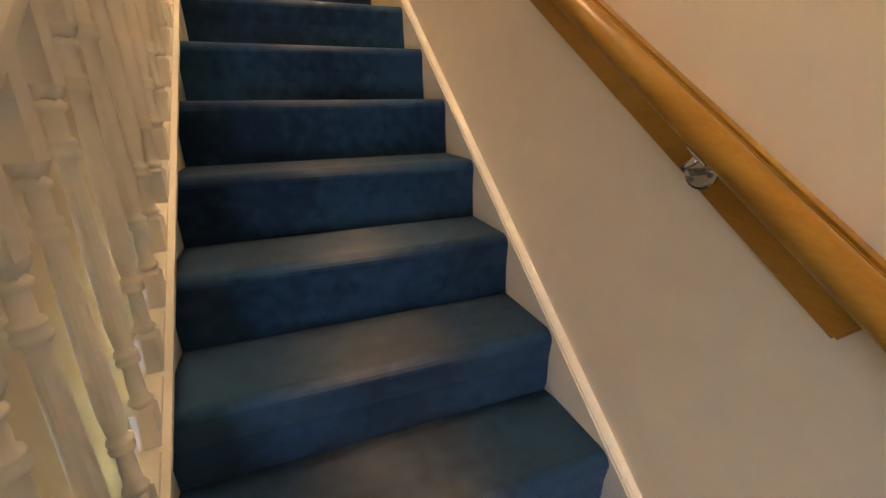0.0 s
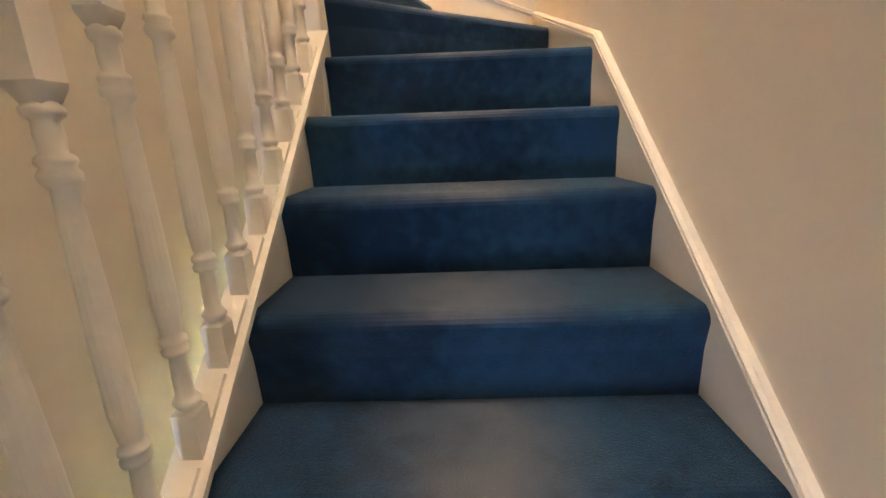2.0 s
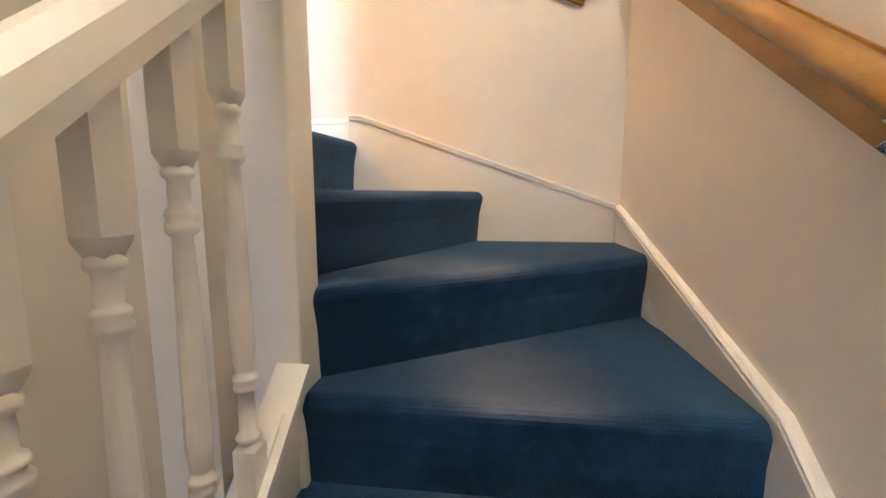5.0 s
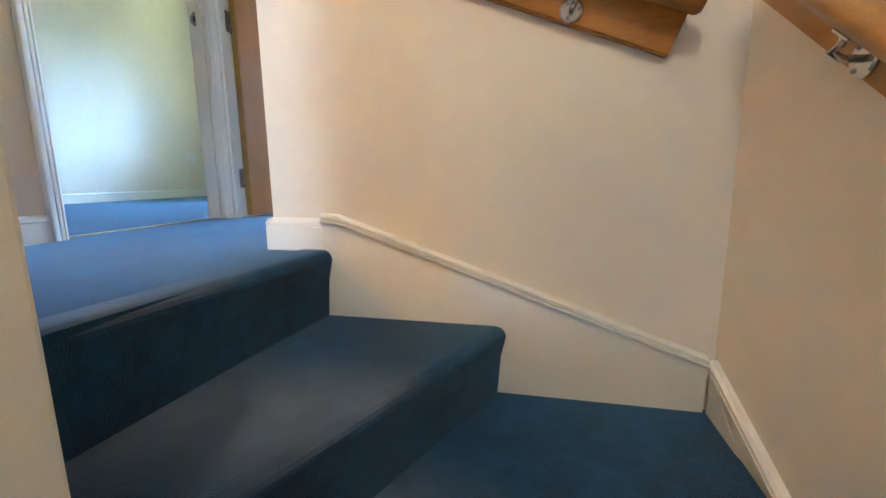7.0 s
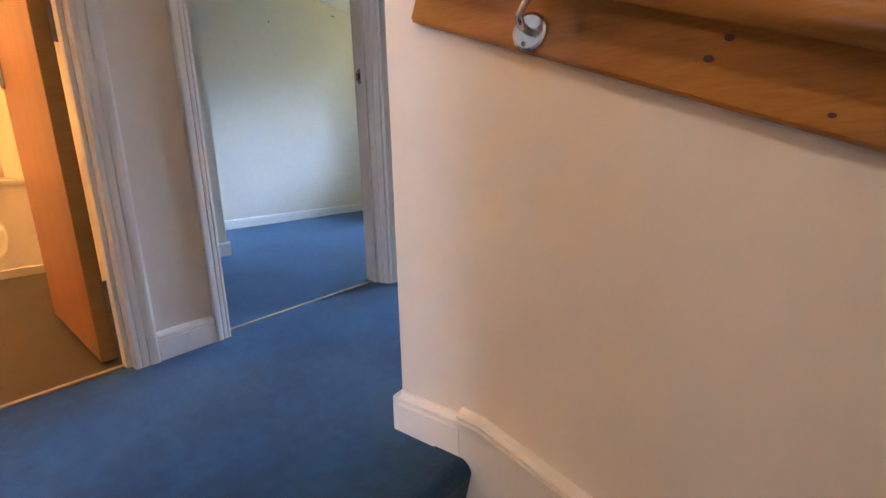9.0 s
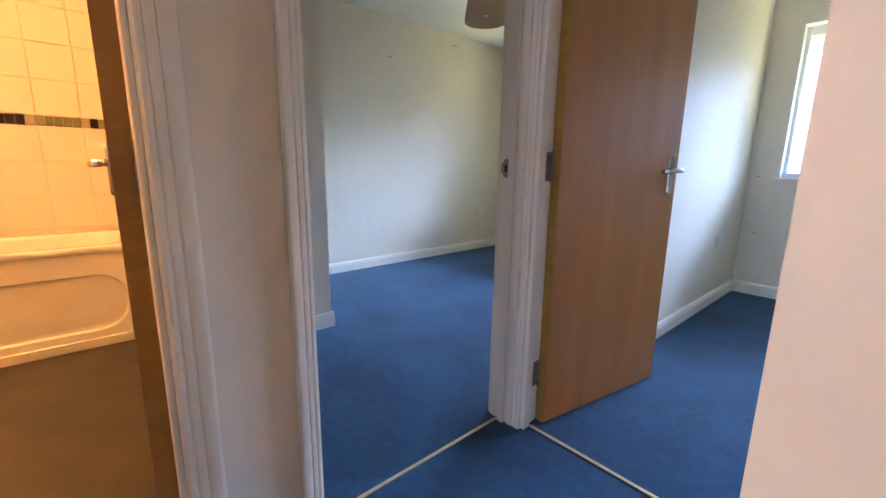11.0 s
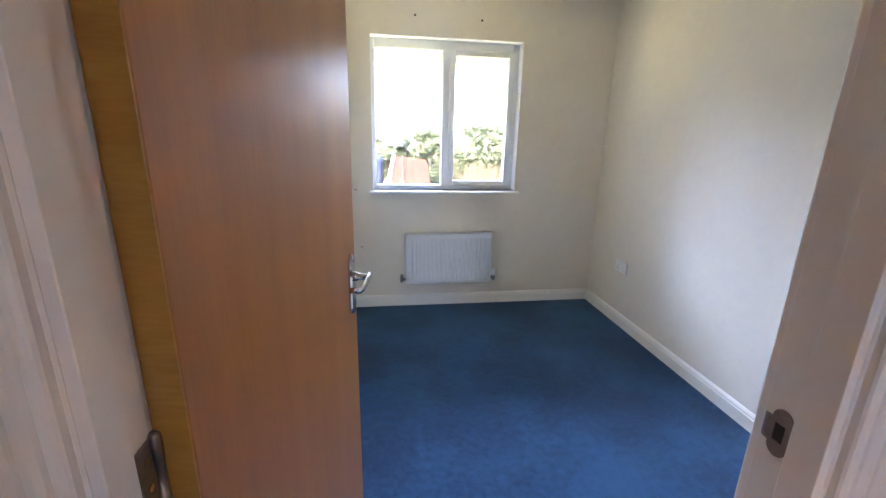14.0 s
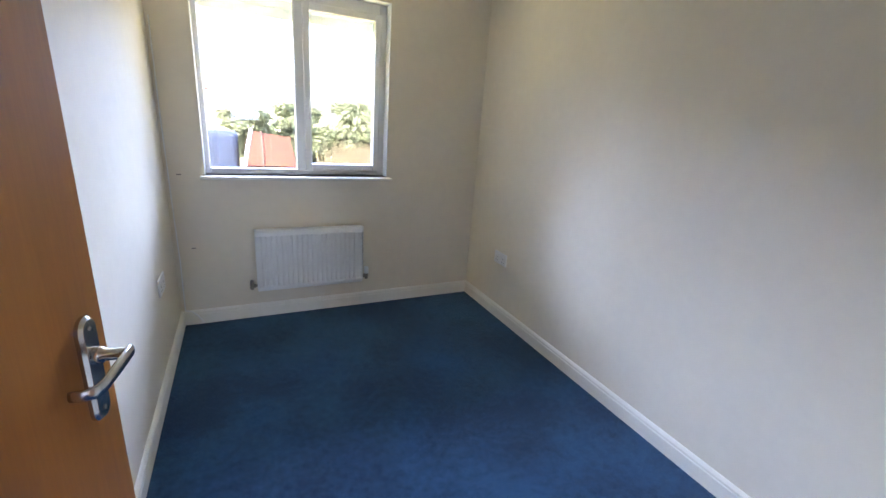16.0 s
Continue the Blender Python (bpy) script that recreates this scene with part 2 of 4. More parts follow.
def level(k):
    """Height of a step's tread, counted down from the landing."""
    return -R * k if k < 4 else -3 * R - RF * (k - 3)


def structure_shell():
    wall("wall_bedroom_side", (XR, 0.12, -0.3), (XR + 0.2, 4.0, TOP), [], "y", "smooth cream painted plaster wall of the small bedroom")
    plan = [(XR, 0.12), (XR, -0.92), (stair_x(-4.7), -4.7), (XR + 0.3, -4.7), (XR + 0.3, 0.12)]
    structure("wall_stair_side", loft([[Vector((x, y, z)) for x, y in plan] for z in (HALL - 0.1, TOP)]), PLASTER, "smooth cream painted plaster wall beside the stairs", "wall")
    wall("wall_north_small_bedroom", (-2.14, NORTH, -0.3), (XR, NORTH + 0.285, TOP), [(-1.81, -0.701, 0.94, 2.02)], "x", "cream painted outer wall with a window opening")
    wall("wall_north_large_bedroom", (AX - 0.2, NORTH_A, -0.3), (-2.14, NORTH + 0.285, TOP), [(-3.85, -2.75, 0.94, 2.02)], "x", "cream painted outer wall of the large bedroom with a window opening")
    wall("wall_outer_west", (AX - 0.2, -4.7, HALL), (AX, NORTH_A, TOP), [], "y", "cream painted outer wall of bedroom and bathroom")
    wall("wall_stair_end", (-1.175, 0.015, HALL), (XR, 0.115, TOP), [], "x", "cream painted wall closing the end of the winding stairs")
    wall("wall_corridor", (-1.175, 0.115, -0.25), (-1.075, 0.86, TOP), [], "y", "cream painted return wall beside the bedroom doorway")
    wall("wall_bedroom_door", (-2.045, 0.86, -0.25), (XR, 0.945, TOP), [(-1.991, -1.239, -0.02, DOOR_H + 0.006)], "x", "cream painted wall with the small bedroom doorway")
    wall("wall_landing", (-2.14, -2.3, -0.25), (LX, 0.945, TOP), [(-0.956, -0.217, -0.02, DOOR_H + 0.006), (0.066, 0.847, -0.02, DOOR_H + 0.006)], "y",
         "cream painted landing wall with bathroom and bedroom doorways")
    wall("wall_between_bedrooms", (-2.14, 0.945, -0.25), (-2.008, NORTH, TOP), [], "y", "cream painted partition between the two bedrooms")
    wall("wall_bathroom_partition", (AX, -0.03, -0.25), (-2.14, 0.02, TOP), [], "x", "cream painted partition between bathroom and bedroom")
    wall("wall_bathroom_south", (AX, -2.0, -0.25), (-2.14, -1.9, TOP), [], "x", "cream painted end wall of the bathroom")
    # doorway and front room are unseen, assumed to let light onto the landing
    wall("wall_landing_end", (LX, -1.02, HALL), (-0.893, -0.90, TOP), [(-1.98, -1.12, -0.005, DOOR_H)], "x", "cream painted wall behind the stair balustrade with a doorway")
    wall("wall_under_front_room", (-1.05, -3.4, HALL), (-1.0, -1.02, -0.2), [], "y", "cream painted hall wall close beyond the banisters")
    wall("wall_front_room", (-1.05, -4.6, -0.2), (-1.0, -1.02, TOP), [], "y", "cream painted wall of the front room above the hall")
    wall("wall_front_room_west", (-2.14, -4.6, -0.2), (LX, -2.3, TOP), [], "y", "cream painted side wall of the front room")
    wall("wall_front_room_south", (-2.14, -4.7, -0.2), (-1.85, -4.6, TOP), [], "x", "cream painted front wall of the front room")
    structure("ceiling_hall", box((LX, -4.6, -0.2), (-1.05, -1.02, -0.05)), CEIL, "plain white painted hall ceiling", "ceiling")
    structure("floor_front_room", box((LX, -4.6, -0.05), (-1.05, -1.001, 0.0)), CARPET, "blue fitted carpet in the front room", "carpet")
    wall("wall_hall", (-1.85, -4.7, HALL), (-1.75, -1.02, TOP), [], "y", "cream painted hall wall beyond the banisters")
    wall("wall_hall_front", (-1.75, -4.7, HALL), (XR + 0.25, -4.6, TOP), [(-1.25, -0.45, HALL + 0.01, HALL + 2.0)], "x", "cream painted front wall of the hall")
    wall("wall_cupboard_front", (-3.456, 0.02, -0.25), (-3.406, 0.783, TOP), [], "y", "plain boxed-in cupboard wall in the bedroom")
    wall("wall_cupboard_side", (AX, 0.733, -0.25), (-3.456, 0.783, TOP), [], "x", "plain boxed-in cupboard side in the bedroom")
    structure("ceiling", box((AX - 0.2, -4.7, TOP), (XR + 0.35, 4.0, TOP + 0.12)), CEIL, "plain white painted ceiling", "ceiling")
    # floors
    bm = bmesh.new()
    add_box(bm, (-2.09, 0.9, -0.25), (XR, NORTH, 0.0))
    structure("floor_small_bedroom", bm, CARPET, "worn blue fitted carpet in the small bedroom", "carpet")
    structure("floor_large_bedroom", box((AX, -0.005, -0.25), (-2.092, NORTH_A, 0.0)), CARPET, "blue fitted carpet in the large bedroom", "carpet")
    structure("floor_bathroom", box((AX, -1.95, -0.25), (-2.092, -0.007, 0.0)), VINYL, "dark brown vinyl bathroom floor", "floor")
    bm = bmesh.new()
    top = [(-2.09, 0.898), (-2.09, -1.0), (-1.09, -1.0), (-1.075, -0.75), (-1.02, 0.014), (-1.02, 0.898)]
    loft([[Vector((x, y, -0.25)) for x, y in top], [Vector((x, y, 0.0)) for x, y in top]], bm=bm)
    structure("floor_landing", bm, CARPET, "blue fitted carpet on the landing", "carpet")
    structure("floor_hall", box((-1.85, -4.7, HALL - 0.1), (XR + 0.25, -0.0, HALL)), CARPET, "blue carpet on the hall floor", "carpet")


structure_shell()


# ---- stairs ----
def step_mesh(front, back, z, low, inset=0.02, r=0.028):
    """A carpeted step: rounded nosing along front (left to right), riser leaning back under it."""
    (ax, ay), (bx, by) = front
    d = Vector((bx - ax, by - ay, 0)).normalized()
    inward = Vector((-d.y, d.x, 0))
    bm = bmesh.new()
    prof = [(inset, low)]
    prof.append((inset * 0.6, z - R * 0.45))
    for i in range(6):
        a = math.pi / 2 * i / 5
        prof.append((r * (1 - math.cos(a)), z - r + r * math.sin(a)))
    rows = [[Vector((ax, ay, h)) + inward * o, Vector((bx, by, h)) + inward * o] for o, h in prof]
    verts = [[bm.verts.new(p) for p in row] for row in rows]
    for a, b in zip(verts, verts[1:]):
        bm.faces.new((a[0], a[1], b[1], b[0]))
    tops = [bm.verts.new((x, y, z)) for x, y in back]
    lows = [bm.verts.new((x, y, low)) for x, y in back]
    bm.faces.new([verts[-1][0], verts[-1][1], *tops])
    bm.faces.new([verts[0][1], verts[0][0], *lows[::-1]])
    bm.faces.new([*[v[1] for v in verts[::-1]], lows[0], tops[0]])
    bm.faces.new([*[v[0] for v in verts], tops[-1], lows[-1]])
    for i in range(len(back) - 1):
        bm.faces.new((tops[i], lows[i], lows[i + 1], tops[i + 1]))
    return bm


def build_stairs():
    stairs = thing("staircase", "dark blue carpeted stairs winding up to the landing between painted strings", "staircase", kind="structure")
    xl, xr = -0.806, XR
    for k in range(3, 13):
        y = nose(k)
        yb = y + G + 0.03 if k > 3 else -0.5
        xr = stair_x(y) - 0.001
        front, back = ((xl, y), (xr, y)), [(stair_x(y + G + 0.03) - 0.001, y + G + 0.03), (xl, y + G + 0.03)]
        if k == 3:
            back = [(xr, -0.22), (-0.79, -0.72)]
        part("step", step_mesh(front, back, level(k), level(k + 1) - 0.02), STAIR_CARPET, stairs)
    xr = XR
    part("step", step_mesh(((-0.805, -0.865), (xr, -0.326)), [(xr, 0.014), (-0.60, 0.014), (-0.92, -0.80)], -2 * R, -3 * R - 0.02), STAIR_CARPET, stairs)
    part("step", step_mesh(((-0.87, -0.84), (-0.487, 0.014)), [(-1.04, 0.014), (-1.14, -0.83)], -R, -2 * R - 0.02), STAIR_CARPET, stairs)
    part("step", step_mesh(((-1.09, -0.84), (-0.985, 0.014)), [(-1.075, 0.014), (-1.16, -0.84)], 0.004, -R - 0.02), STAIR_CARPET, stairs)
    # wall string on the flight with its moulded cap
    def string(name, pts, lo_pts, side, thick, cap):
        bm = bmesh.new()
        a = [Vector(p) for p in pts] + [Vector(p) for p in lo_pts[::-1]]
        off = Vector(side) * thick
        loft([a, [p + off for p in a]], bm=bm)
        ob = part(name, bm, GLOSS, stairs, "cream gloss painted stair string")
        for i, (h, w) in enumerate(cap):
            prof = [(-0.001, -h), (w * 0.8, -h), (w, -h * 0.6), (w, -h * 0.1), (w * 0.68, 0.0), (w * 0.68, h * 0.25), (w * 0.95, h * 0.4), (w * 0.95, h * 0.9), (w * 0.6, h * 1.4), (-0.001, h * 1.5)]
            out = [[Vector(p) + Vector(side) * u + Vector((0, 0, v)) for u, v in prof] for p in pts]
            part("capping", loft(out), GLOSS, ob)
    zt = lambda y: -0.556 + 0.842 * (y + 0.94)
    xe = stair_x(-3.3)
    right = [(xe, -3.3, zt(-3.3)), (XR, -0.94, zt(-0.94)), (XR, 0.0, -0.255)]
    string("wall_string", right, [(xe, -3.3, zt(-3.3) - 0.45), (XR, -0.94, -1.0), (XR, 0.0, -0.75)], (-1, 0, 0), 0.015, [(0.011, 0.022)])
    far = [(-0.005, 0.015, -0.25), (-0.965, 0.015, 0.088), (-1.015, 0.015, 0.092)]
    string("wall_string", far, [(-0.011, 0.015, -0.75), (-0.965, 0.015, -0.5), (-1.015, 0.015, -0.3)], (0, -1, 0), 0.015, [(0.011, 0.026)])
    zl = lambda y: -0.56 + 0.88 * (y + 0.972)
    bm = bmesh.new()
    a = [Vector((-0.808, y, zl(y) - d)) for y, d in ((-3.3, 0), (-0.918, 0), (-0.918, 0.36), (-3.3, 0.36))]
    loft([a, [p + Vector((-0.03, 0, 0)) for p in a]], bm=bm)
    bmesh.ops.bevel(bm, geom=bm.edges[:], offset=0.003, segments=2, affect="EDGES")
    part("outer_string", bm, GLOSS, stairs, "cream gloss painted outer stair string")
    return zl


zl = build_stairs()


def build_balustrade():
    bal = thing("balustrade", "cream painted turned-spindle stair balustrade with newel post", "balustrade")
    x = -0.808
    rail_z = lambda y: -0.195 + 0.875 * (y + 1.366)
    # newel
    bm = box((-0.893, -0.922, -1.4), (-0.797, -0.828, 0.62), 0.006)
    newel = part("newel_post", bm, GLOSS, bal, "square cream painted newel post")
    add = turned([(0.62, 0.03), (0.64, 0.03), (0.65, 0.045), (0.68, 0.055), (0.72, 0.045), (0.74, 0.02), (0.745, 0.001)], (-0.845, -0.875, 0))
    part("newel_cap", add, GLOSS, newel, smooth=True)
    prof = [(-0.03, 0.0), (0.03, 0.0), (0.032, 0.02), (0.027, 0.045), (0.012, 0.06), (-0.012, 0.06), (-0.027, 0.045), (-0.032, 0.02)]
    part("handrail", swept(prof, [(x, -3.3, rail_z(-3.3)), (x, -0.92, rail_z(-0.92))]), GLOSS, bal, "cream painted moulded handrail")
    part("base_rail", swept([(-0.031, 0.0), (0.031, 0.0), (0.031, 0.012), (-0.031, 0.012)], [(x, -3.3, zl(-3.3) + 0.002), (x, -0.92, zl(-0.92) + 0.002)]), GLOSS, bal)
    # one spindle, built about its foot
    w = 0.0168
    span = rail_z(-1.07) - zl(-1.07)
    def square(z, a):
        return [Vector((sx * a, sy * a, z)) for sx, sy in ((1, 1), (-1, 1), (-1, -1), (1, -1))]
    def spindle():
        bm = loft([square(-0.02, w), square(0.062, w), square(0.072, w * 0.6)])
        b = turned([(0.066, 0.011), (0.074, 0.016), (0.079, 0.0185), (0.084, 0.016), (0.089, 0.0125), (0.115, 0.0125), (0.148, 0.0105), (0.152, 0.0165), (0.158, 0.0175),
                    (0.163, 0.0145), (0.168, 0.0175), (0.174, 0.0165), (0.178, 0.012), (0.185, 0.0135), (0.22, 0.0165), (0.32, 0.0155), (0.44, 0.0125), (0.472, 0.011), (0.478, 0.0175),
                    (0.486, 0.0185), (0.492, 0.0145), (0.497, 0.0175), (0.502, 0.0165), (0.506, 0.0115), (0.522, 0.0125), (0.536, 0.0115), (0.540, 0.0165), (0.547, 0.0175), (0.553, 0.012)], n=14)
        me = bpy.data.meshes.new("t")
        b.to_mesh(me)
        b.free()
        bm.from_mesh(me)
        bpy.data.meshes.remove(me)
        loft([square(0.55, w * 0.62), square(0.564, w * 0.95), square(0.57, w), square(span + 0.03, w)], bm=bm)
        return bm
    first = None
    y = -1.07
    while y > -3.25:
        if first is None:
            first = part("spindle", spindle(), GLOSS, bal)
            for p in first.data.polygons:
                p.use_smooth = len(p.vertices) == 4 and abs(p.normal.z) < 0.999 and p.area < 0.0006
            ob = first
        else:
            ob = first.copy()
            scene.collection.objects.link(ob)
        ob.location = (x, y, zl(y) + 0.012)
        y -= 0.0985
    # fillets between the spindle feet
    y = -1.07 + 0.0985
    fil = None
    while y > -3.2:
        a, b = y - w, y - 0.0985 + w
        if a > -0.93:
            a = -0.925
        if fil is None or a == -0.925:
            bmf = swept([(-w, 0.012), (w, 0.012), (w, 0.021), (-w, 0.021)], [(0, a - y, 0.0 + 0.88 * (a - y)), (0, b - y, 0.88 * (b - y))])
            ob = part("fillet", bmf, GLOSS, bal)
            fil = None if a == -0.925 else ob
        else:
            ob = fil.copy()
            scene.collection.objects.link(ob)
        ob.location = (x, y, zl(y) + 0.002)
        y -= 0.0985


build_balustrade()


def wall_rail(label, start, end, normal, board_mat, rail_drop, brackets, board_h=0.088, rail_from=None):
    """A pine backing board on a wall with a round pine rail on metal brackets. start, end: bottom edge of the board."""
    n = Vector(normal)
    s, e = Vector(start), Vector(end)
    d = (e - s).normalized()
    u = n.cross(d).normalized()
    if u.z < 0:
        u = -u
    rail = thing("wall_handrail", label, "handrail")
    bm = bmesh.new()
    a = [s, e, e + u * board_h, s + u * board_h]
    loft([a, [p + n * 0.022 for p in a]], bm=bm)
    bmesh.ops.bevel(bm, geom=bm.edges[:], offset=0.004, segments=2, affect="EDGES")
    board = part("backing_board", bm, board_mat, rail, "varnished knotty pine board")
    c0, c1 = s + u * rail_drop + n * 0.06, e + u * rail_drop + n * 0.06
    c0, c1 = c0 + d * (rail_from or 0.0), c1
    secs = []
    L = (c1 - c0).length
    for t, r in ((0, 0.014), (0.004, 0.019), (0.012, 0.022), (L - 0.012, 0.022), (L - 0.004, 0.019), (L, 0.014)):
        secs.append([c0 + d * t + (u * math.sin(q) * 0.98 + n * math.cos(q)) * r for q in [2 * math.pi * k / 24 for k in range(24)]])
    part("rail", loft(secs), PINE if abs(n.x) > 0.5 else PINE_X, rail, "round varnished pine handrail", smooth=True)
    for f in brackets:
        p = s + d * f + u * (board_h * 0.27) + n * 0.022
        bm = bmesh.new()
        secs = [[p + n * h + (u * math.sin(q) + d * math.cos(q)) * r for q in [2 * math.pi * k / 24 for k in range(24)]] for h, r in ((0, 0.026), (0.004, 0.026), (0.006, 0.022))]
        loft(secs, bm=bm)
        disc = part("bracket_plate", bm, CHROME, rail, "round chrome bracket plate")
        top = s + d * f + u * (rail_drop - 0.024) + n * 0.06
        pts = [p + n * 0.004, p + n * 0.03 + u * 0.002, p + n * 0.046 + u * 0.012, top - u * 0.012 , top + u * 0.002]
        part("bracket_arm", tube(pts, 0.0055), CHROME, disc, smooth=True)
        part("bracket_saddle", box((-0.02, -0.008, -0.002), (0.02, 0.008, 0.002), 0.001), CHROME, disc).matrix_world = Matrix.Translation(top) @ Matrix((d, u.cross(d), u)).transposed().to_4x4()
        for q in (0.6, 2.7, 4.8):
            c = p + (u * math.sin(q) + d * math.cos(q)) * 0.017 + n * 0.006
            part("screw", loft([[c + n * h + (u * math.sin(a) + d * math.cos(a)) * 0.0035 for a in [math.pi * k / 4 for k in range(8)]] for h in (0, 0.0015)]), STEEL, disc)
    return rail, s, d, u, n, board


def knots(rail, s, d, u, n, board, spots):
    for f, h, r in spots:
        c = s + d * f + u * h + n * 0.0222
        part("knot", loft([[c + n * k + (u * math.sin(a) * r * 0.7 + d * math.cos(a) * r) for a in [math.pi * j / 6 for j in range(12)]] for k in (-0.002, 0.0004)]), KNOT, board)


zb = lambda y: 0.585 + 0.715 * y
got = wall_rail("varnished pine handrail on a backing board along the stair wall", (stair_x(-2.54), -2.54, zb(-2.54)), (XR, -0.05, zb(-0.05)), (-1, 0, 0), PINE, 0.082, [0.26, 0.88, 1.81, 2.69], 0.093, -0.25)
knots(*got, [(0.5, 0.06, 0.008), (1.3, 0.03, 0.01), (1.7, 0.07, 0.007)])
sf = (0.832 - 0.46) / (1.098 - 0.15)
got = wall_rail("varnished pine handrail on a knotty backing board beside the winding steps", (-0.15, 0.015, 0.46), (-1.10, 0.015, 0.46 + sf * 0.95), (0, -1, 0), PINE_X, 0.098, [0.235, 0.79], 0.10, -0.015)
knots(*got, [(0.23, 0.075, 0.005), (0.545, 0.07, 0.0055), (0.555, 0.045, 0.006), (0.42, 0.02, 0.004), (0.9, 0.06, 0.006)])


# ---- trim ----
SKIRT = [(0.0, 0.0), (0.016, 0.0), (0.016, 0.066), (0.012, 0.069), (0.016, 0.072), (0.015, 0.082), (0.006, 0.092), (0.0, 0.093)]


def skirting(path, inward, label="cream gloss skirting board", z=0.0):
    """A moulded skirting along a straight run, standing off the wall in the direction inward."""
    n = Vector((*inward, 0))
    rows = [[Vector((px, py, z)) + n * a + Vector((0, 0, b)) for a, b in SKIRT] for px, py in path]
    tagged(link("baseboard", loft(rows), GLOSS), label, "skirting board", kind="structure")


for path, inward in (
    ([(-2.008, 0.945), (-2.008, NORTH)], (1, 0)), ([(-1.992, NORTH), (XR - 0.016, NORTH)], (0, -1)), ([(XR, 0.945), (XR, NORTH)], (-1, 0)),
    ([(-1.17, 0.945), (XR - 0.016, 0.945)], (0, 1)),
    ([(AX, 0.783), (AX, NORTH_A)], (1, 0)), ([(AX + 0.016, NORTH_A), (-2.156, NORTH_A)], (0, -1)), ([(-2.14, 0.945), (-2.14, NORTH_A - 0.016)], (-1, 0)),
    ([(-3.406, 0.02), (-3.406, 0.799)], (1, 0)), ([(AX + 0.016, 0.783), (-3.406, 0.783)], (0, 1)),
    ([(LX, -0.154), (LX, 0.018)], (1, 0)), ([(-1.175, -0.001), (-1.175, 0.842)], (-1, 0)), ([(-1.175, 0.015), (-1.016, 0.015)], (0, -1)),
    ([(-3.9, -0.03), (-2.94, -0.03)], (0, -1)),
):
    skirting(path, inward)

ARCH = [(0.0, 0.0), (0.0, 0.010), (0.002, 0.013), (0.006, 0.0145), (0.012, 0.0145), (0.015, 0.0115), (0.018, 0.0145), (0.025, 0.016), (0.032, 0.016), (0.035, 0.0125), (0.038, 0.016), (0.047, 0.0185), (0.058, 0.0195), (0.064, 0.018), (0.066, 0.013), (0.066, 0.0)]


def upright(x, y, along, out, width=0.066, top=DOOR_H + 0.0, name="architrave"):
    """A moulded upright whose inner edge stands at x, y; along: away from the opening, out: off the wall."""
    k = width / 0.066
    a, o = Vector((*along, 0)), Vector((*out, 0))
    rows = [[Vector((x, y, z)) + a * u * k + o * v for u, v in ARCH] for z in (0.0, top)]
    return loft(rows)


def head(x, y, along, out, length, z=DOOR_H):
    a, o = Vector((*along, 0)), Vector((*out, 0))
    rows = [[Vector((x, y, z + u)) + a * t + o * v for u, v in ARCH] for t in (0.0, length)]
    return loft(rows)


def hinge_leaf(parent, at, n, t, h=0.1):
    """A steel butt hinge: two leaves flat on a face and a knuckle."""
    p, n, t = Vector(at), Vector(n), Vector(t)
    bm = bmesh.new()
    z = Vector((0, 0, 1))
    a = [p - z * h / 2, p + t * 0.03 - z * h / 2, p + t * 0.03 + z * h / 2, p + z * h / 2]
    loft([a, [q + n * 0.0025 for q in a]], bm=bm)
    ob = part("hinge", bm, STEEL, parent, "dull steel butt hinge")
    part("knuckle", turned([(-h / 2 - 0.004, 0.004), (-h / 2, 0.0065), (-0.017, 0.0065), (-0.0165, 0.0058), (0.0165, 0.0058), (0.017, 0.0065), (h / 2, 0.0065), (h / 2 + 0.004, 0.004)], p + n * 0.004, n=12), STEEL, ob, smooth=True)
    for dz in (-0.032, 0.0, 0.032):
        c = p + t * 0.018 + z * dz + n * 0.0025
        s = t.cross(z)
        part("screw", loft([[c + n * e + (t * math.cos(q) + z * math.sin(q)) * 0.004 for q in [math.pi * k / 4 for k in range(8)]] for e in (0, 0.0012)]), CHROME, ob)


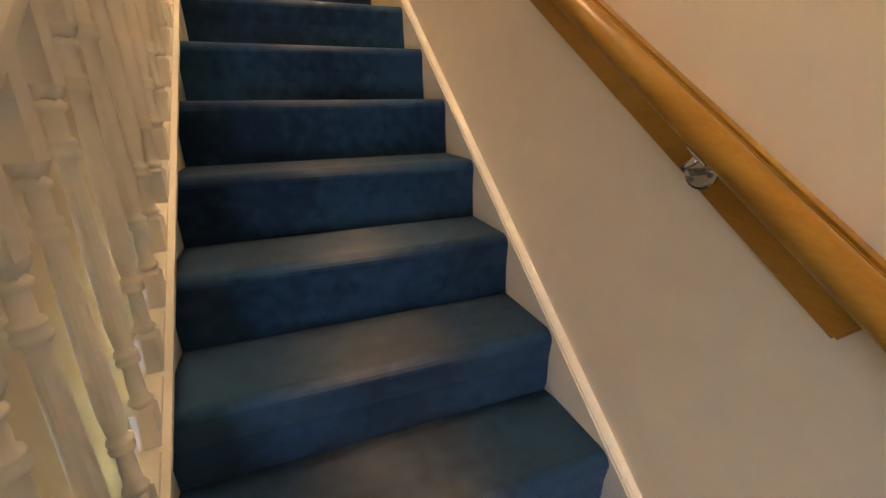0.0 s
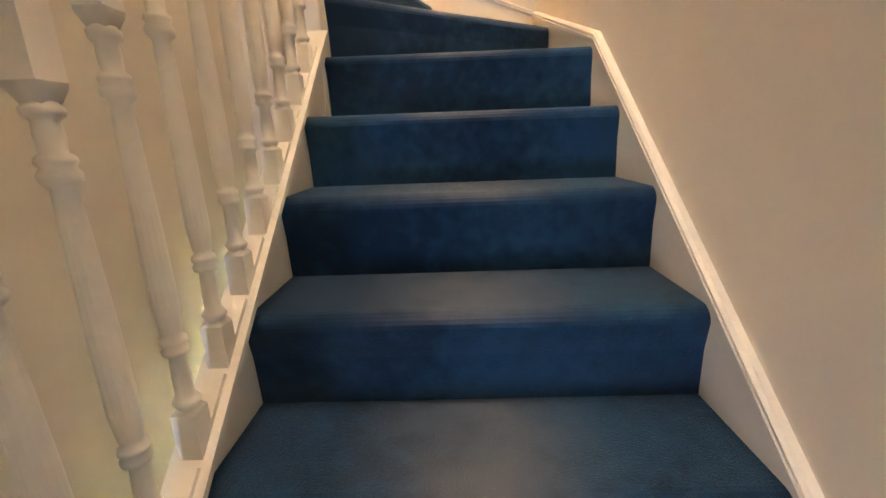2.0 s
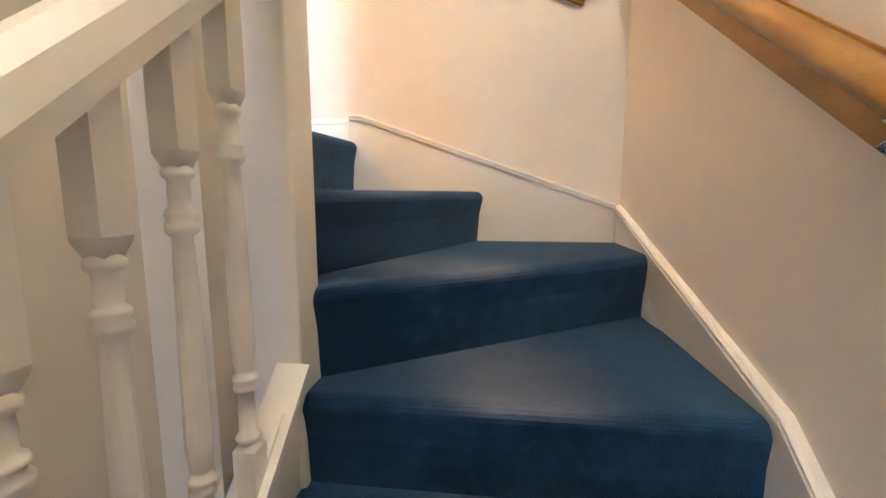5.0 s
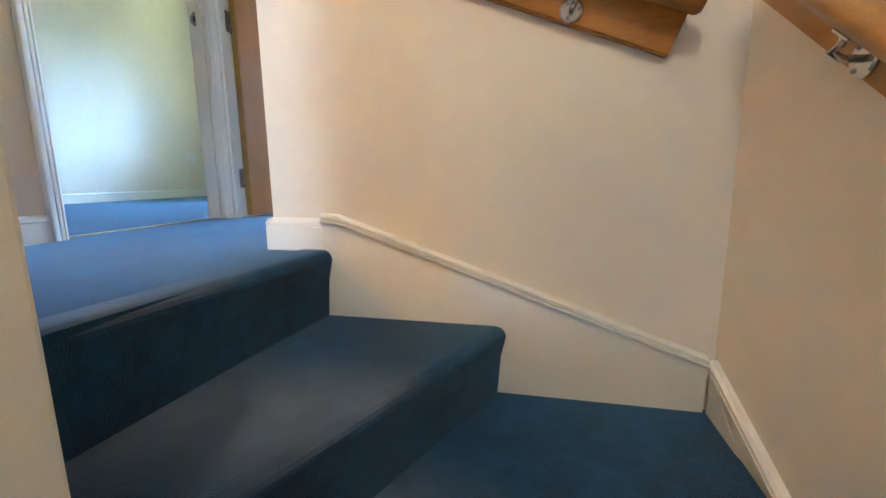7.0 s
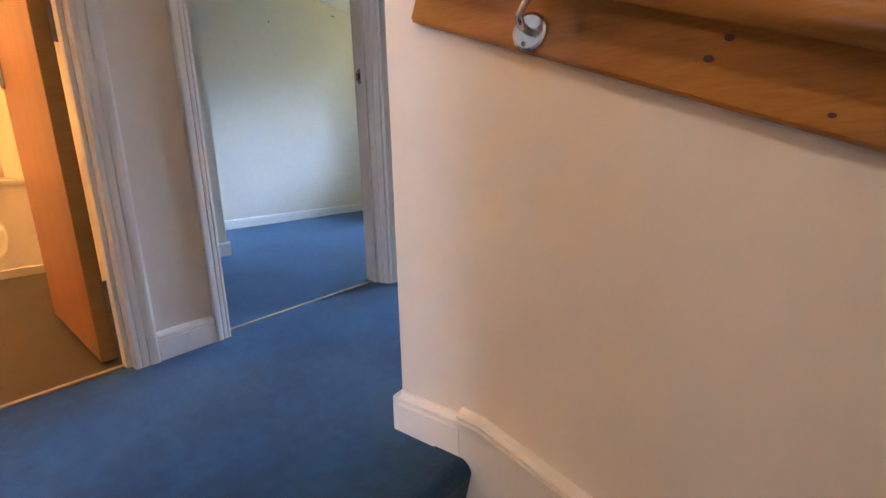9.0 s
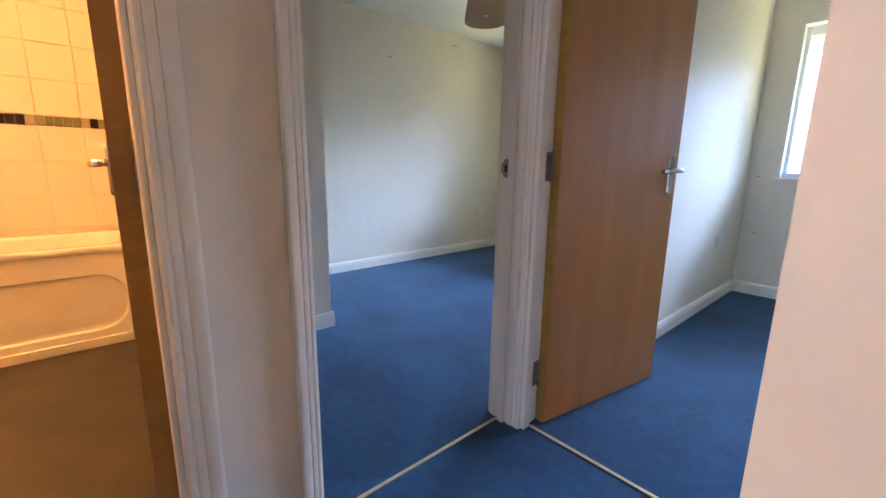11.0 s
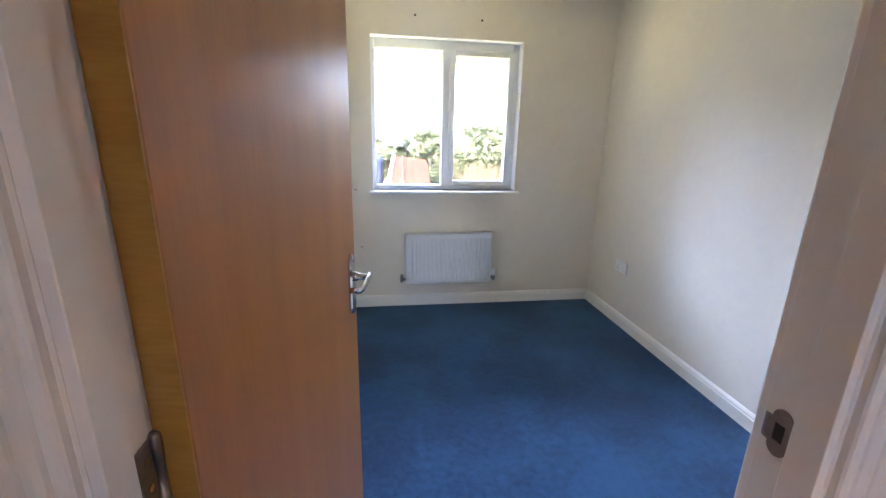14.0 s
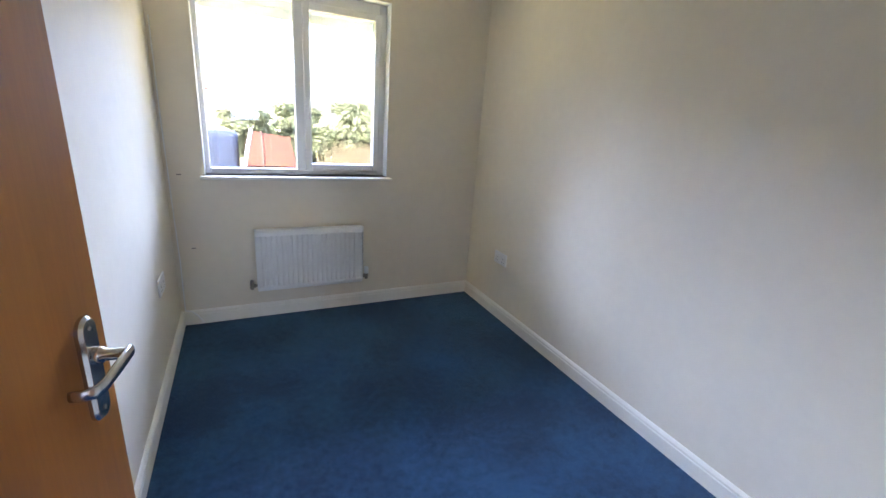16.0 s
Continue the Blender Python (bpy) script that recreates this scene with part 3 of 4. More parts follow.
def lever(parent, side, y):
    """A chrome lever handle on an oval plate, on the face with the given side of a leaf lying along x."""
    o = 0.02 * side
    def pl(z0, z1, w, d0, d1):
        n = 16
        pts = []
        for i in range(n + 1):
            a = math.pi * i / n
            pts.append((w * math.cos(a), z1 + w * math.sin(a)))
        for i in range(n + 1):
            a = math.pi + math.pi * i / n
            pts.append((w * math.cos(a), z0 + w * math.sin(a)))
        return [[Vector((y + px, d, pz)) for px, pz in pts] for d in (d0, d1)]
    secs = pl(0.905, 1.03, 0.0205, o, o + 0.005 * side) + pl(0.905, 1.03, 0.016, o + 0.009 * side, o + 0.0095 * side)
    plate = part("handle_plate", loft(secs), CHROME, parent, "long oval chrome handle plate")
    zc = 0.99
    part("spindle_boss", turned([(o + 0.008 * side, 0.013), (o + 0.02 * side, 0.012), (o + 0.022 * side, 0.009), (o + 0.052 * side, 0.008)], (y, 0, zc), "y", 16), CHROME, plate, smooth=True)
    d = o + 0.05 * side
    # a straight flat bar that runs back from the boss and returns to the door at its end
    pts = [(y + 0.012, 0.0, 0.0, 0.008), (y + 0.008, 0.0, 0.0, 0.0105), (y - 0.03, 0.001, -0.001, 0.0105), (y - 0.072, 0.0, -0.004, 0.0095), (y - 0.084, -0.004, -0.005, 0.0095), (y - 0.090, -0.014, -0.005, 0.009), (y - 0.091, -0.03, -0.005, 0.007)]
    rows = []
    for k, (a, b, c, w) in enumerate(pts):
        along, across = ((0.0, 0.5) if k < 4 else ((0.35, 0.35) if k == 4 else (0.5, 0.05)))
        rows.append([Vector((a + math.sin(q) * w * along * side, d + (b + math.sin(q) * w * across) * side, zc + c + math.cos(q) * w)) for q in [2 * math.pi * n / 14 for n in range(14)]])
    part("lever", loft(rows), CHROME, plate, "straight chrome lever with a returned end", smooth=True)
    part("screw", turned([(o + 0.008 * side, 0.004), (o + 0.0105 * side, 0.0035)], (y, 0, 1.033), "y", 8), STEEL, plate)
    part("screw", turned([(o + 0.008 * side, 0.004), (o + 0.0105 * side, 0.0035)], (y, 0, 0.903), "y", 8), STEEL, plate)


def door_leaf(name, label, at, width, hinges_side=1):
    """A flush veneered leaf from its hinge edge along +x, 40 mm thick about y = 0."""
    door = thing(name, label, "door", kind="structure", at=at)
    leaf = part("leaf", box((0.002, -0.02, 0.008), (width, 0.02, 1.985), 0.002, 1), VENEER, door, "orange-brown flush beech veneer leaf")
    part("edge_lipping", box((-0.0005, -0.0195, 0.009), (0.0018, 0.0195, 1.984)), PINE, leaf, "dark varnished edge")
    for s in (1, -1):
        lever(leaf, s, width - 0.055)
    part("latch_plate", box((width, -0.011, 0.95), (width + 0.002, 0.011, 1.06), 0.0008, 1), CHROME, leaf, "chrome latch plate")
    part("latch_bolt", box((width + 0.001, -0.006, 0.995), (width + 0.009, 0.006, 1.012), 0.001, 1), CHROME, leaf)
    return door


def strike(parent, at, n, t):
    p, n, t, z = Vector(at), Vector(n), Vector(t), Vector((0, 0, 1))
    a = []
    for k in range(20):
        q = math.pi * 2 * (k + 0.5) / 20
        a.append(p + t * (0.001 + 0.013 * math.cos(q)) + z * (0.013 * math.sin(q) + (0.02 if math.sin(q) > 0 else -0.02)))
    ob = part("strike_plate", loft([a, [q + n * 0.002 for q in a]]), STEEL, parent, "worn steel strike plate")
    lip = [[p + t * u + n * v + z * h for h in (-w, w)] + [p + t * u + n * (v - 0.002) + z * h for h in (w, -w)] for u, v, w in ((0.012, 0.002, 0.018), (0.02, 0.002, 0.0175), (0.027, -0.001, 0.0165), (0.031, -0.006, 0.015))]
    part("strike_lip", loft(lip), STEEL, ob)
    h = [p - t * 0.005 - z * 0.012 + n * 0.0022, p + t * 0.008 - z * 0.012 + n * 0.0022, p + t * 0.008 + z * 0.012 + n * 0.0022, p - t * 0.005 + z * 0.012 + n * 0.0022]
    part("keep_hole", loft([h, [q + n * 0.0004 for q in h]]), DARK, ob)


def frames():
    # small bedroom: linings, stops and casings
    f = thing("door_frame_1", "cream gloss door frame of the small bedroom", "door frame", kind="structure")
    part("lining", box((-2.006, 0.856, 0.0), (-1.985, 0.9455, DOOR_H + 0.03), 0.002, 1), GLOSS, f)
    r = part("lining", box((-1.245, 0.856, 0.0), (-1.216, 0.9455, DOOR_H + 0.03), 0.002, 1), GLOSS, f)
    part("lining", box((-1.985, 0.857, DOOR_H - 0.005), (-1.245, 0.945, DOOR_H + 0.028), 0.002, 1), GLOSS, f)
    part("door_stop", box((-1.985, 0.858, 0.0), (-1.973, 0.898, DOOR_H), 0.001, 1), GLOSS, f)
    part("door_stop", box((-1.257, 0.858, 0.0), (-1.245, 0.898, DOOR_H), 0.001, 1), GLOSS, f)
    part("architrave", upright(-1.988, 0.858, (-1, 0), (0, -1), 0.062), GLOSS, f)
    part("architrave", upright(-1.242, 0.858, (1, 0), (0, -1), 0.066), GLOSS, f)
    part("architrave", head(-2.05, 0.858, (1, 0), (0, -1), 0.874), GLOSS, f)
    part("architrave", upright(-1.242, 0.9455, (1, 0), (0, 1)), GLOSS, f)
    part("architrave", head(-2.006, 0.9455, (1, 0), (0, 1), 0.83), GLOSS, f)
    strike(r, (-1.245, 0.917, 1.0), (-1, 0, 0), (0, 1, 0))
    for z in (0.21, 0.998, 1.78):
        hinge_leaf(f, (-1.984, 0.943, z), (1, 0, 0), (0, -1, 0))
    # large bedroom
    f = thing("door_frame_2", "cream gloss door frame of the large bedroom", "door frame", kind="structure")
    part("lining", box((-2.143, 0.042, 0.0), (-2.042, 0.072, DOOR_H + 0.03), 0.002, 1), GLOSS, f)
    r = part("lining", box((-2.130, 0.841, 0.0), (-2.0505, 0.871, DOOR_H + 0.03), 0.002, 1), GLOSS, f)
    part("lining", box((-2.142, 0.072, DOOR_H - 0.005), (-2.043, 0.841, DOOR_H + 0.028), 0.002, 1), GLOSS, f)
    part("door_stop", box((-2.084, 0.829, 0.0), (-2.056, 0.841, DOOR_H), 0.001, 1), GLOSS, f)
    part("door_stop", box((-2.098, 0.072, 0.0), (-2.062, 0.084, DOOR_H), 0.001, 1), GLOSS, f)
    part("architrave", upright(-2.0425, 0.069, (0, -1), (1, 0), 0.05), GLOSS, f)
    part("architrave", head(-2.0425, 0.018, (0, 1), (1, 0), 0.822), GLOSS, f)
    part("architrave", upright(-2.1405, 0.856, (0, 1), (-1, 0)), GLOSS, f)
    strike(r, (-2.1, 0.841, 0.99), (0, -1, 0), (-1, 0, 0))
    for z in (0.21, 0.985, 1.78):
        hinge_leaf(f, (-2.141, 0.073, z), (0, 1, 0), (1, 0, 0))
    # bathroom
    f = thing("door_frame_3", "cream gloss door frame of the bathroom", "door frame", kind="structure")
    part("lining", box((-2.143, -0.223, 0.0), (-2.042, -0.193, DOOR_H + 0.03), 0.002, 1), GLOSS, f)
    part("lining", box((-2.143, -0.98, 0.0), (-2.042, -0.95, DOOR_H + 0.03), 0.002, 1), GLOSS, f)
    part("lining", box((-2.142, -0.95, DOOR_H - 0.005), (-2.043, -0.223, DOOR_H + 0.028), 0.002, 1), GLOSS, f)
    part("door_stop", box((-2.098, -0.235, 0.0), (-2.062, -0.223, DOOR_H), 0.001, 1), GLOSS, f)
    part("architrave", upright(-2.0425, -0.221, (0, 1), (1, 0)), GLOSS, f)
    part("architrave", head(-2.0425, -0.955, (0, 1), (1, 0), 0.81), GLOSS, f)
    for z in (0.21, 0.985, 1.78):
        hinge_leaf(f, (-2.141, -0.224, z), (0, -1, 0), (1, 0, 0))


frames()
a1 = 80.1
door_leaf("door_1", "open flush orange beech veneer bedroom door with chrome handle", pose(-1.963, 0.943, 0, 0, 0, a1), 0.726)
door_leaf("door_2", "flush orange beech veneer bathroom door standing open", pose(-2.155, -0.25, 0, 0, 0, 176.5), 0.726)
door_leaf("door_3", "flush beech veneer bedroom door folded back open", pose(-2.165, 0.046, 0, 0, 0, 179), 0.726)
for nm, lo, hi, lab in (("threshold_strip", (-2.098, 0.072, 0.0), (-2.084, 0.841, 0.005), "thin brass carpet strip in a doorway"),
                        ("threshold_strip", (-1.973, 0.892, 0.0), (-1.257, 0.906, 0.005), "thin dull metal carpet strip in a doorway"),
                        ("threshold_strip", (-2.098, -0.95, 0.0), (-2.084, -0.223, 0.006), "thin brass strip between carpet and vinyl")):
    tagged(link(nm, box(lo, hi, 0.002, 1), BRASS), lab, "threshold strip", kind="structure")


# ---- windows ----
def window(name, x0, x1, z0, z1, label, inner):
    w = thing(name, label, "window", kind="structure")
    y0, y1 = inner + 0.085, inner + 0.15
    part("sill", box((x0 - 0.022, inner - 0.05, z0 - 0.018), (x1 + 0.025, y0 + 0.01, z0), 0.005), GLOSS, w, "white painted window board")
    for lo, hi in (((x0 - 0.01, y0, z0 - 0.005), (x0 + 0.03, y1, z1 + 0.01)), ((x1 - 0.05, y0, z0 - 0.005), (x1 + 0.01, y1, z1 + 0.01)),
                   ((x0 + 0.03, y0, z0 - 0.005), (x1 - 0.05, y1, z0 + 0.035)), ((x0 + 0.03, y0, z1 - 0.07), (x1 - 0.05, y1, z1 + 0.01))):
        part("window_frame", box(lo, hi, 0.006), PVC, w)
    xm = x0 + 0.527
    part("mullion", box((xm, y0 - 0.004, z0 + 0.03), (xm + 0.06, y1, z1 - 0.065), 0.006), PVC, w)
    # opening sash
    sx0, sx1, sz0, sz1 = xm + 0.052, x1 - 0.04, z0 + 0.03, z1 - 0.062
    sash = thing("sash", "white plastic opening sash", "sash")
    sash.parent = w
    del sash["category"]
    t = 0.042
    for lo, hi in (((sx0, y0 - 0.014, sz0), (sx0 + t, y1 - 0.01, sz1)), ((sx1 - t, y0 - 0.014, sz0), (sx1, y1 - 0.01, sz1)),
                   ((sx0 + t, y0 - 0.013, sz0), (sx1 - t, y1 - 0.01, sz0 + t)), ((sx0 + t, y0 - 0.013, sz1 - t), (sx1 - t, y1 - 0.01, sz1))):
        part("rail", box(lo, hi, 0.006), PVC, sash)
    g = part("pane", box((x0 + 0.025, y0 + 0.03, z0 + 0.03), (xm + 0.01, y0 + 0.034, z1 - 0.066)), GLASS, w, "dark-tinted glass pane dimming the outdoor view")
    g2 = part("pane", box((sx0 + t - 0.006, y0 + 0.02, sz0 + t - 0.006), (sx1 - t + 0.006, y0 + 0.024, sz1 - t + 0.006)), GLASS, sash, "dark-tinted glass pane dimming the outdoor view")
    # tinted panes cast no shadow, so daylight still enters undimmed
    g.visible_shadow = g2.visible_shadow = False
    zc = z0 + 0.46
    hb = part("handle_base", box((sx0 + 0.008, y0 - 0.024, zc - 0.03), (sx0 + 0.03, y0 - 0.013, zc + 0.03), 0.004), PVC, sash)
    rows = []
    for (a, b, c), r in zip(((0.019, -0.024, 0.012), (0.019, -0.042, 0.008), (0.021, -0.046, -0.03), (0.027, -0.044, -0.085), (0.028, -0.04, -0.105)), (0.008, 0.009, 0.0085, 0.0075, 0.005)):
        rows.append([Vector((sx0 + a + math.cos(q) * r, y0 + b + math.sin(q) * r * 0.6, zc + c)) for q in [2 * math.pi * k / 10 for k in range(10)]])
    part("window_handle", loft(rows), PVC, sash, "white plastic window handle", smooth=True)
    for lo, hi in (((x0 - 0.001, inner + 0.001, z0), (x0 + 0.004, y0, z1)), ((x1 - 0.004, inner + 0.001, z0), (x1 + 0.001, y0, z1)), ((x0, inner + 0.001, z1 - 0.004), (x1, y0, z1 + 0.001))):
        part("reveal", box(lo, hi), PVC, w, "bright white window reveal")
    return w


window("window_1", -1.81, -0.701, 0.94, 2.02, "white plastic double window with one opening sash", NORTH)
window("window_2", -3.85, -2.75, 0.94, 2.02, "white plastic bedroom window", NORTH_A)


# ---- hall front door opening ----
def front_door():
    d = thing("front_door", "white front door with a narrow glazed slot", "door", kind="structure")
    x0, x1, p0, p1, z0, z1, q0, q1 = -1.25, -0.45, -0.995, -0.905, HALL + 0.01, HALL + 2.0, -1.95, -1.37
    for lo, hi in (((x0, z0), (p0, z1)), ((p1, z0), (x1, z1)), ((p0, z0), (p1, q0)), ((p0, q1), (p1, z1))):
        part("stile", box((lo[0], -4.68, lo[1]), (hi[0], -4.63, hi[1]), 0.004), PVC, d)
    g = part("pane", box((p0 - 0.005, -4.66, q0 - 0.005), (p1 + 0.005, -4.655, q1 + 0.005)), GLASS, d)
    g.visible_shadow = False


front_door()


# ---- bedroom things ----
def radiator():
    r = thing("radiator", "white ribbed panel radiator hung under the window", "radiator")
    x0, x1, z0, z1, yf = -1.564, -0.885, 0.205, 0.607, NORTH - 0.085
    bm = bmesh.new()
    n = 20
    pts = [(x0 + 0.002, 0.012)]
    pitch = (x1 - x0 - 0.06) / n
    pts += [(x0 + 0.03, 0.006)]
    for i in range(n):
        a = x0 + 0.03 + i * pitch
        pts += [(a + pitch * 0.12, 0.0), (a + pitch * 0.62, 0.0), (a + pitch * 0.74, 0.008), (a + pitch * 0.98, 0.008)]
    pts += [(x1 - 0.03, 0.006), (x1 - 0.002, 0.012)]
    rows = []
    for z, push in ((z0, 0.012), (z0 + 0.008, 0.003), (z0 + 0.03, 0.0), (z0 + 0.04, None), (z1 - 0.04, None), (z1 - 0.03, 0.0), (z1 - 0.006, 0.003), (z1 - 0.001, 0.012)):
        rows.append([Vector((x, yf + (d if push is None else push), z)) for x, d in pts])
    loft(rows, closed=False, cap=False, bm=bm)
    front = part("front_panel", bm, RAD, r, "ribbed white enamel panel")
    part("rear_panel", box((x0, yf + 0.014, z0), (x1, yf + 0.05, z1 - 0.006), 0.004), RAD, r)
    part("top_grille", box((x0 - 0.004, yf + 0.001, z1 - 0.002), (x1 + 0.004, yf + 0.058, z1 + 0.006), 0.003), RAD, r)
    for x in (x0 - 0.003, x1 + 0.001):
        part("side_cover", box((x, yf + 0.004, z0 + 0.01), (x + 0.003, yf + 0.056, z1)), RAD, r)
    for x in (x0 + 0.12, x1 - 0.12):
        part("wall_bracket", box((x - 0.015, yf + 0.05, z0 + 0.05), (x + 0.015, NORTH, z1 - 0.05)), STEEL, r)
    for sx, x in ((-1, x0), (1, x1)):
        zc = z0 + 0.035
        v = part("valve", turned([(0.0, 0.008), (sx * 0.012, 0.008), (sx * 0.013, 0.013), (sx * 0.022, 0.013), (sx * 0.023, 0.009), (sx * 0.04, 0.009)], (x, yf + 0.03, zc), "x", 14), STEEL, r, "chrome radiator valve", smooth=True)
        part("valve_body", turned([(-0.022, 0.010), (-0.006, 0.013), (0.018, 0.013), (0.022, 0.010)], (x + sx * 0.035, yf + 0.03, zc), "z", 14), STEEL, v)
        part("pipe", turned([(0, 0.0075), (NORTH - yf - 0.03, 0.0075)], (x + sx * 0.035, yf + 0.03, zc - 0.012), "y", 12), STEEL, v)
        if sx > 0:
            part("thermostat_head", turned([(0.02, 0.014), (0.026, 0.0165), (0.06, 0.0165), (0.068, 0.013), (0.07, 0.004)], (x + 0.035, yf + 0.03, zc), "z", 16), PVC, v, "white thermostat cap", smooth=True)
        else:
            part("valve_cap", turned([(0.02, 0.009), (0.024, 0.011), (0.038, 0.010), (0.04, 0.006)], (x - 0.035, yf + 0.03, zc), "z", 14), STEEL, v)


radiator()


def socket(label, at, n, wide=0.146):
    """A double plug socket on a wall; n is the wall's normal."""
    s = thing("plug_socket", label, "socket", at=Matrix.Translation(at) @ Vector(n).to_track_quat("Y", "Z").to_matrix().to_4x4())
    plate = part("face_plate", box((-wide / 2, 0, -0.043), (wide / 2, 0.009, 0.043), 0.003), PVC, s)
    for c in (-0.036, 0.036):
        part("switch", box((c - 0.006, 0.0085, 0.018), (c + 0.006, 0.013, 0.03), 0.001, 1), PVC, plate)
        for dx, dz, w, h in ((0, 0.002, 0.004, 0.008), (-0.011, -0.02, 0.006, 0.004), (0.011, -0.02, 0.006, 0.004)):
            part("pin_hole", box((c + dx - w / 2, 0.0088, dz - h / 2), (c + dx + w / 2, 0.0094, dz + h / 2)), DARK, plate)


socket("white double plug socket on the bedroom wall", (XR, 3.25, 0.44), (-1, 0, 0))
socket("white double plug socket low on the bedroom wall", (-2.008, 3.2, 0.48), (1, 0, 0))
socket("white double plug socket on the large bedroom wall", (AX, 3.34, 0.46), (1, 0, 0))


def pendant(label, at, drop_to):
    x, y = at
    p = thing("pendant_light", label, "ceiling light")
    part("ceiling_rose", turned([(TOP - 0.025, 0.02), (TOP - 0.02, 0.035), (TOP - 0.004, 0.045), (TOP, 0.045)], (x, y, 0)), PVC, p, smooth=True)
    part("flex", tube([(x, y, TOP - 0.02), (x, y, drop_to + 0.16)], 0.003, 8), PVC, p)
    n = 72
    rows = []
    for z, r in ((drop_to, 0.138), (drop_to + 0.006, 0.139), (drop_to + 0.08, 0.130), (drop_to + 0.181, 0.114), (drop_to + 0.187, 0.113), (drop_to + 0.182, 0.1115), (drop_to + 0.08, 0.1275), (drop_to + 0.004, 0.1355)):
        rows.append([Vector((x + math.cos(2 * math.pi * k / n) * (r + 0.0016 * (k % 2)), y + math.sin(2 * math.pi * k / n) * (r + 0.0016 * (k % 2)), z)) for k in range(n)])
    rows.append(rows[0])
    part("shade", loft(rows, cap=False), SHADE, p, "tapered tan fabric shade", smooth=True)
    part("lamp_holder", turned([(drop_to + 0.11, 0.014), (drop_to + 0.12, 0.02), (drop_to + 0.155, 0.018), (drop_to + 0.17, 0.006)], (x, y, 0)), PVC, p, smooth=True)
    part("bulb", turned([(drop_to + 0.035, 0.001), (drop_to + 0.038, 0.014), (drop_to + 0.055, 0.028), (drop_to + 0.075, 0.028), (drop_to + 0.105, 0.013), (drop_to + 0.115, 0.012)], (x, y, 0)), BATH, p, smooth=True)
    for k in range(3):
        a = 2 * math.pi * k / 3
        part("shade_spoke", tube([(x, y, drop_to + 0.14), (x + math.cos(a) * 0.13, y + math.sin(a) * 0.13, drop_to + 0.14)], 0.0015, 6), STEEL, p)


pendant("unlit pendant light with a tan fabric shade in the large bedroom", (-3.173, 1.851), 1.925)
pendant("unlit pendant light with a tan fabric shade in the small bedroom", (-1.15, 2.3), 1.965)


def small_things():
    d = thing("door_stop", "small chrome door stop on the skirting board", "door stop")
    part("stem", turned([(0, 0.012), (0.004, 0.012), (0.006, 0.005), (0.05, 0.005)], (AX + 0.016, 1.258, 0.05), "x", 12), CHROME, d, smooth=True)
    part("rubber_tip", turned([(0.05, 0.009), (0.062, 0.010), (0.066, 0.007)], (AX + 0.016, 1.258, 0.05), "x", 12), DARK, d, smooth=True)
    for x, z in ((-1.025, 2.137), (-1.497, 2.145)):
        s = thing("wall_screw", "dark screw in the painted wall above the window", "screw", "screws above the window")
        part("shank", turned([(-0.02, 0.004), (0.0, 0.0045)], (x, NORTH, z), "y", 10), STEEL, s)
        part("head", turned([(-0.024, 0.005), (-0.022, 0.0075), (-0.02, 0.0075)], (x, NORTH, z), "y", 10), DARK, s)
    for y, z in ((2.03, 1.972), (2.827, 2.217), (2.86, 2.218)):
        s = thing("picture_hook", "small dark nail in the painted bedroom wall", "nail", "nails in the wall")
        part("shank", turned([(0.0, 0.003), (0.018, 0.003)], (AX, y, z), "x", 8), STEEL, s)
        part("head", turned([(0.018, 0.007), (0.021, 0.006)], (AX, y, z), "x", 8), DARK, s)
    c = thing("aerial_cable", "thin white cable clipped up the corner of the room", "cable")
    pts = [(-1.985, NORTH - 0.012, 0.1), (-1.982, NORTH - 0.008, 0.4), (-1.987, NORTH - 0.008, 0.8), (-1.992, NORTH - 0.008, 1.3), (-1.99, NORTH - 0.008, 1.75)]
    part("cord", tube(pts, 0.0035, 8), PVC, c, smooth=True)
    part("loose_end", tube([(-1.985, NORTH - 0.012, 0.1), (-1.95, NORTH - 0.03, 0.098), (-1.92, NORTH - 0.035, 0.07), (-1.89, NORTH - 0.03, 0.015)], 0.0035, 8), PVC, c, smooth=True)
    for x, z in ((-1.939, 0.945), (-1.904, 0.5)):
        part("clip", box((x - 0.012, NORTH - 0.004, z - 0.003), (x + 0.012, NORTH, z + 0.003), 0.001, 1), STEEL, c)


small_things()


def curtain():
    """A gathered curtain drawn back to one end of its pole."""
    c = thing("curtain", "faded terracotta curtain drawn back beside the large bedroom window", "curtain")
    y, z0, z1, n = NORTH_A - 0.06, 0.72, 2.13, 34
    rows = []
    for z, spread in ((z0, 1.08), (z0 + 0.4, 1.04), (1.5, 1.0), (z1 - 0.05, 0.94), (z1, 0.94)):
        front = [Vector((-3.9 + (k / (n - 1) - 0.5) * 0.25 * spread, y + 0.02 * math.sin(k * 1.35 + 0.3 * z), z)) for k in range(n)]
        rows.append(front + [p + Vector((0, 0.004, 0)) for p in reversed(front)])
    part("cloth", loft(rows), TERRACOTTA, c, "gathered terracotta cloth", smooth=True)
    part("pole", turned([(-4.05, 0.011), (-2.55, 0.011)], (0, y, z1 + 0.014), "x", 12), STEEL, c, smooth=True)
    for x in (-4.085, -2.555):
        part("finial", turned([(0.0, 0.006), (0.006, 0.017), (0.03, 0.017), (0.04, 0.008)], (x, y, z1 + 0.014), "x", 12), STEEL, c, smooth=True)
    for x in (-4.03, -2.6):
        part("pole_bracket", box((x - 0.006, y - 0.005, z1 - 0.012), (x + 0.006, NORTH_A, z1 + 0.004), 0.001, 1), STEEL, c)


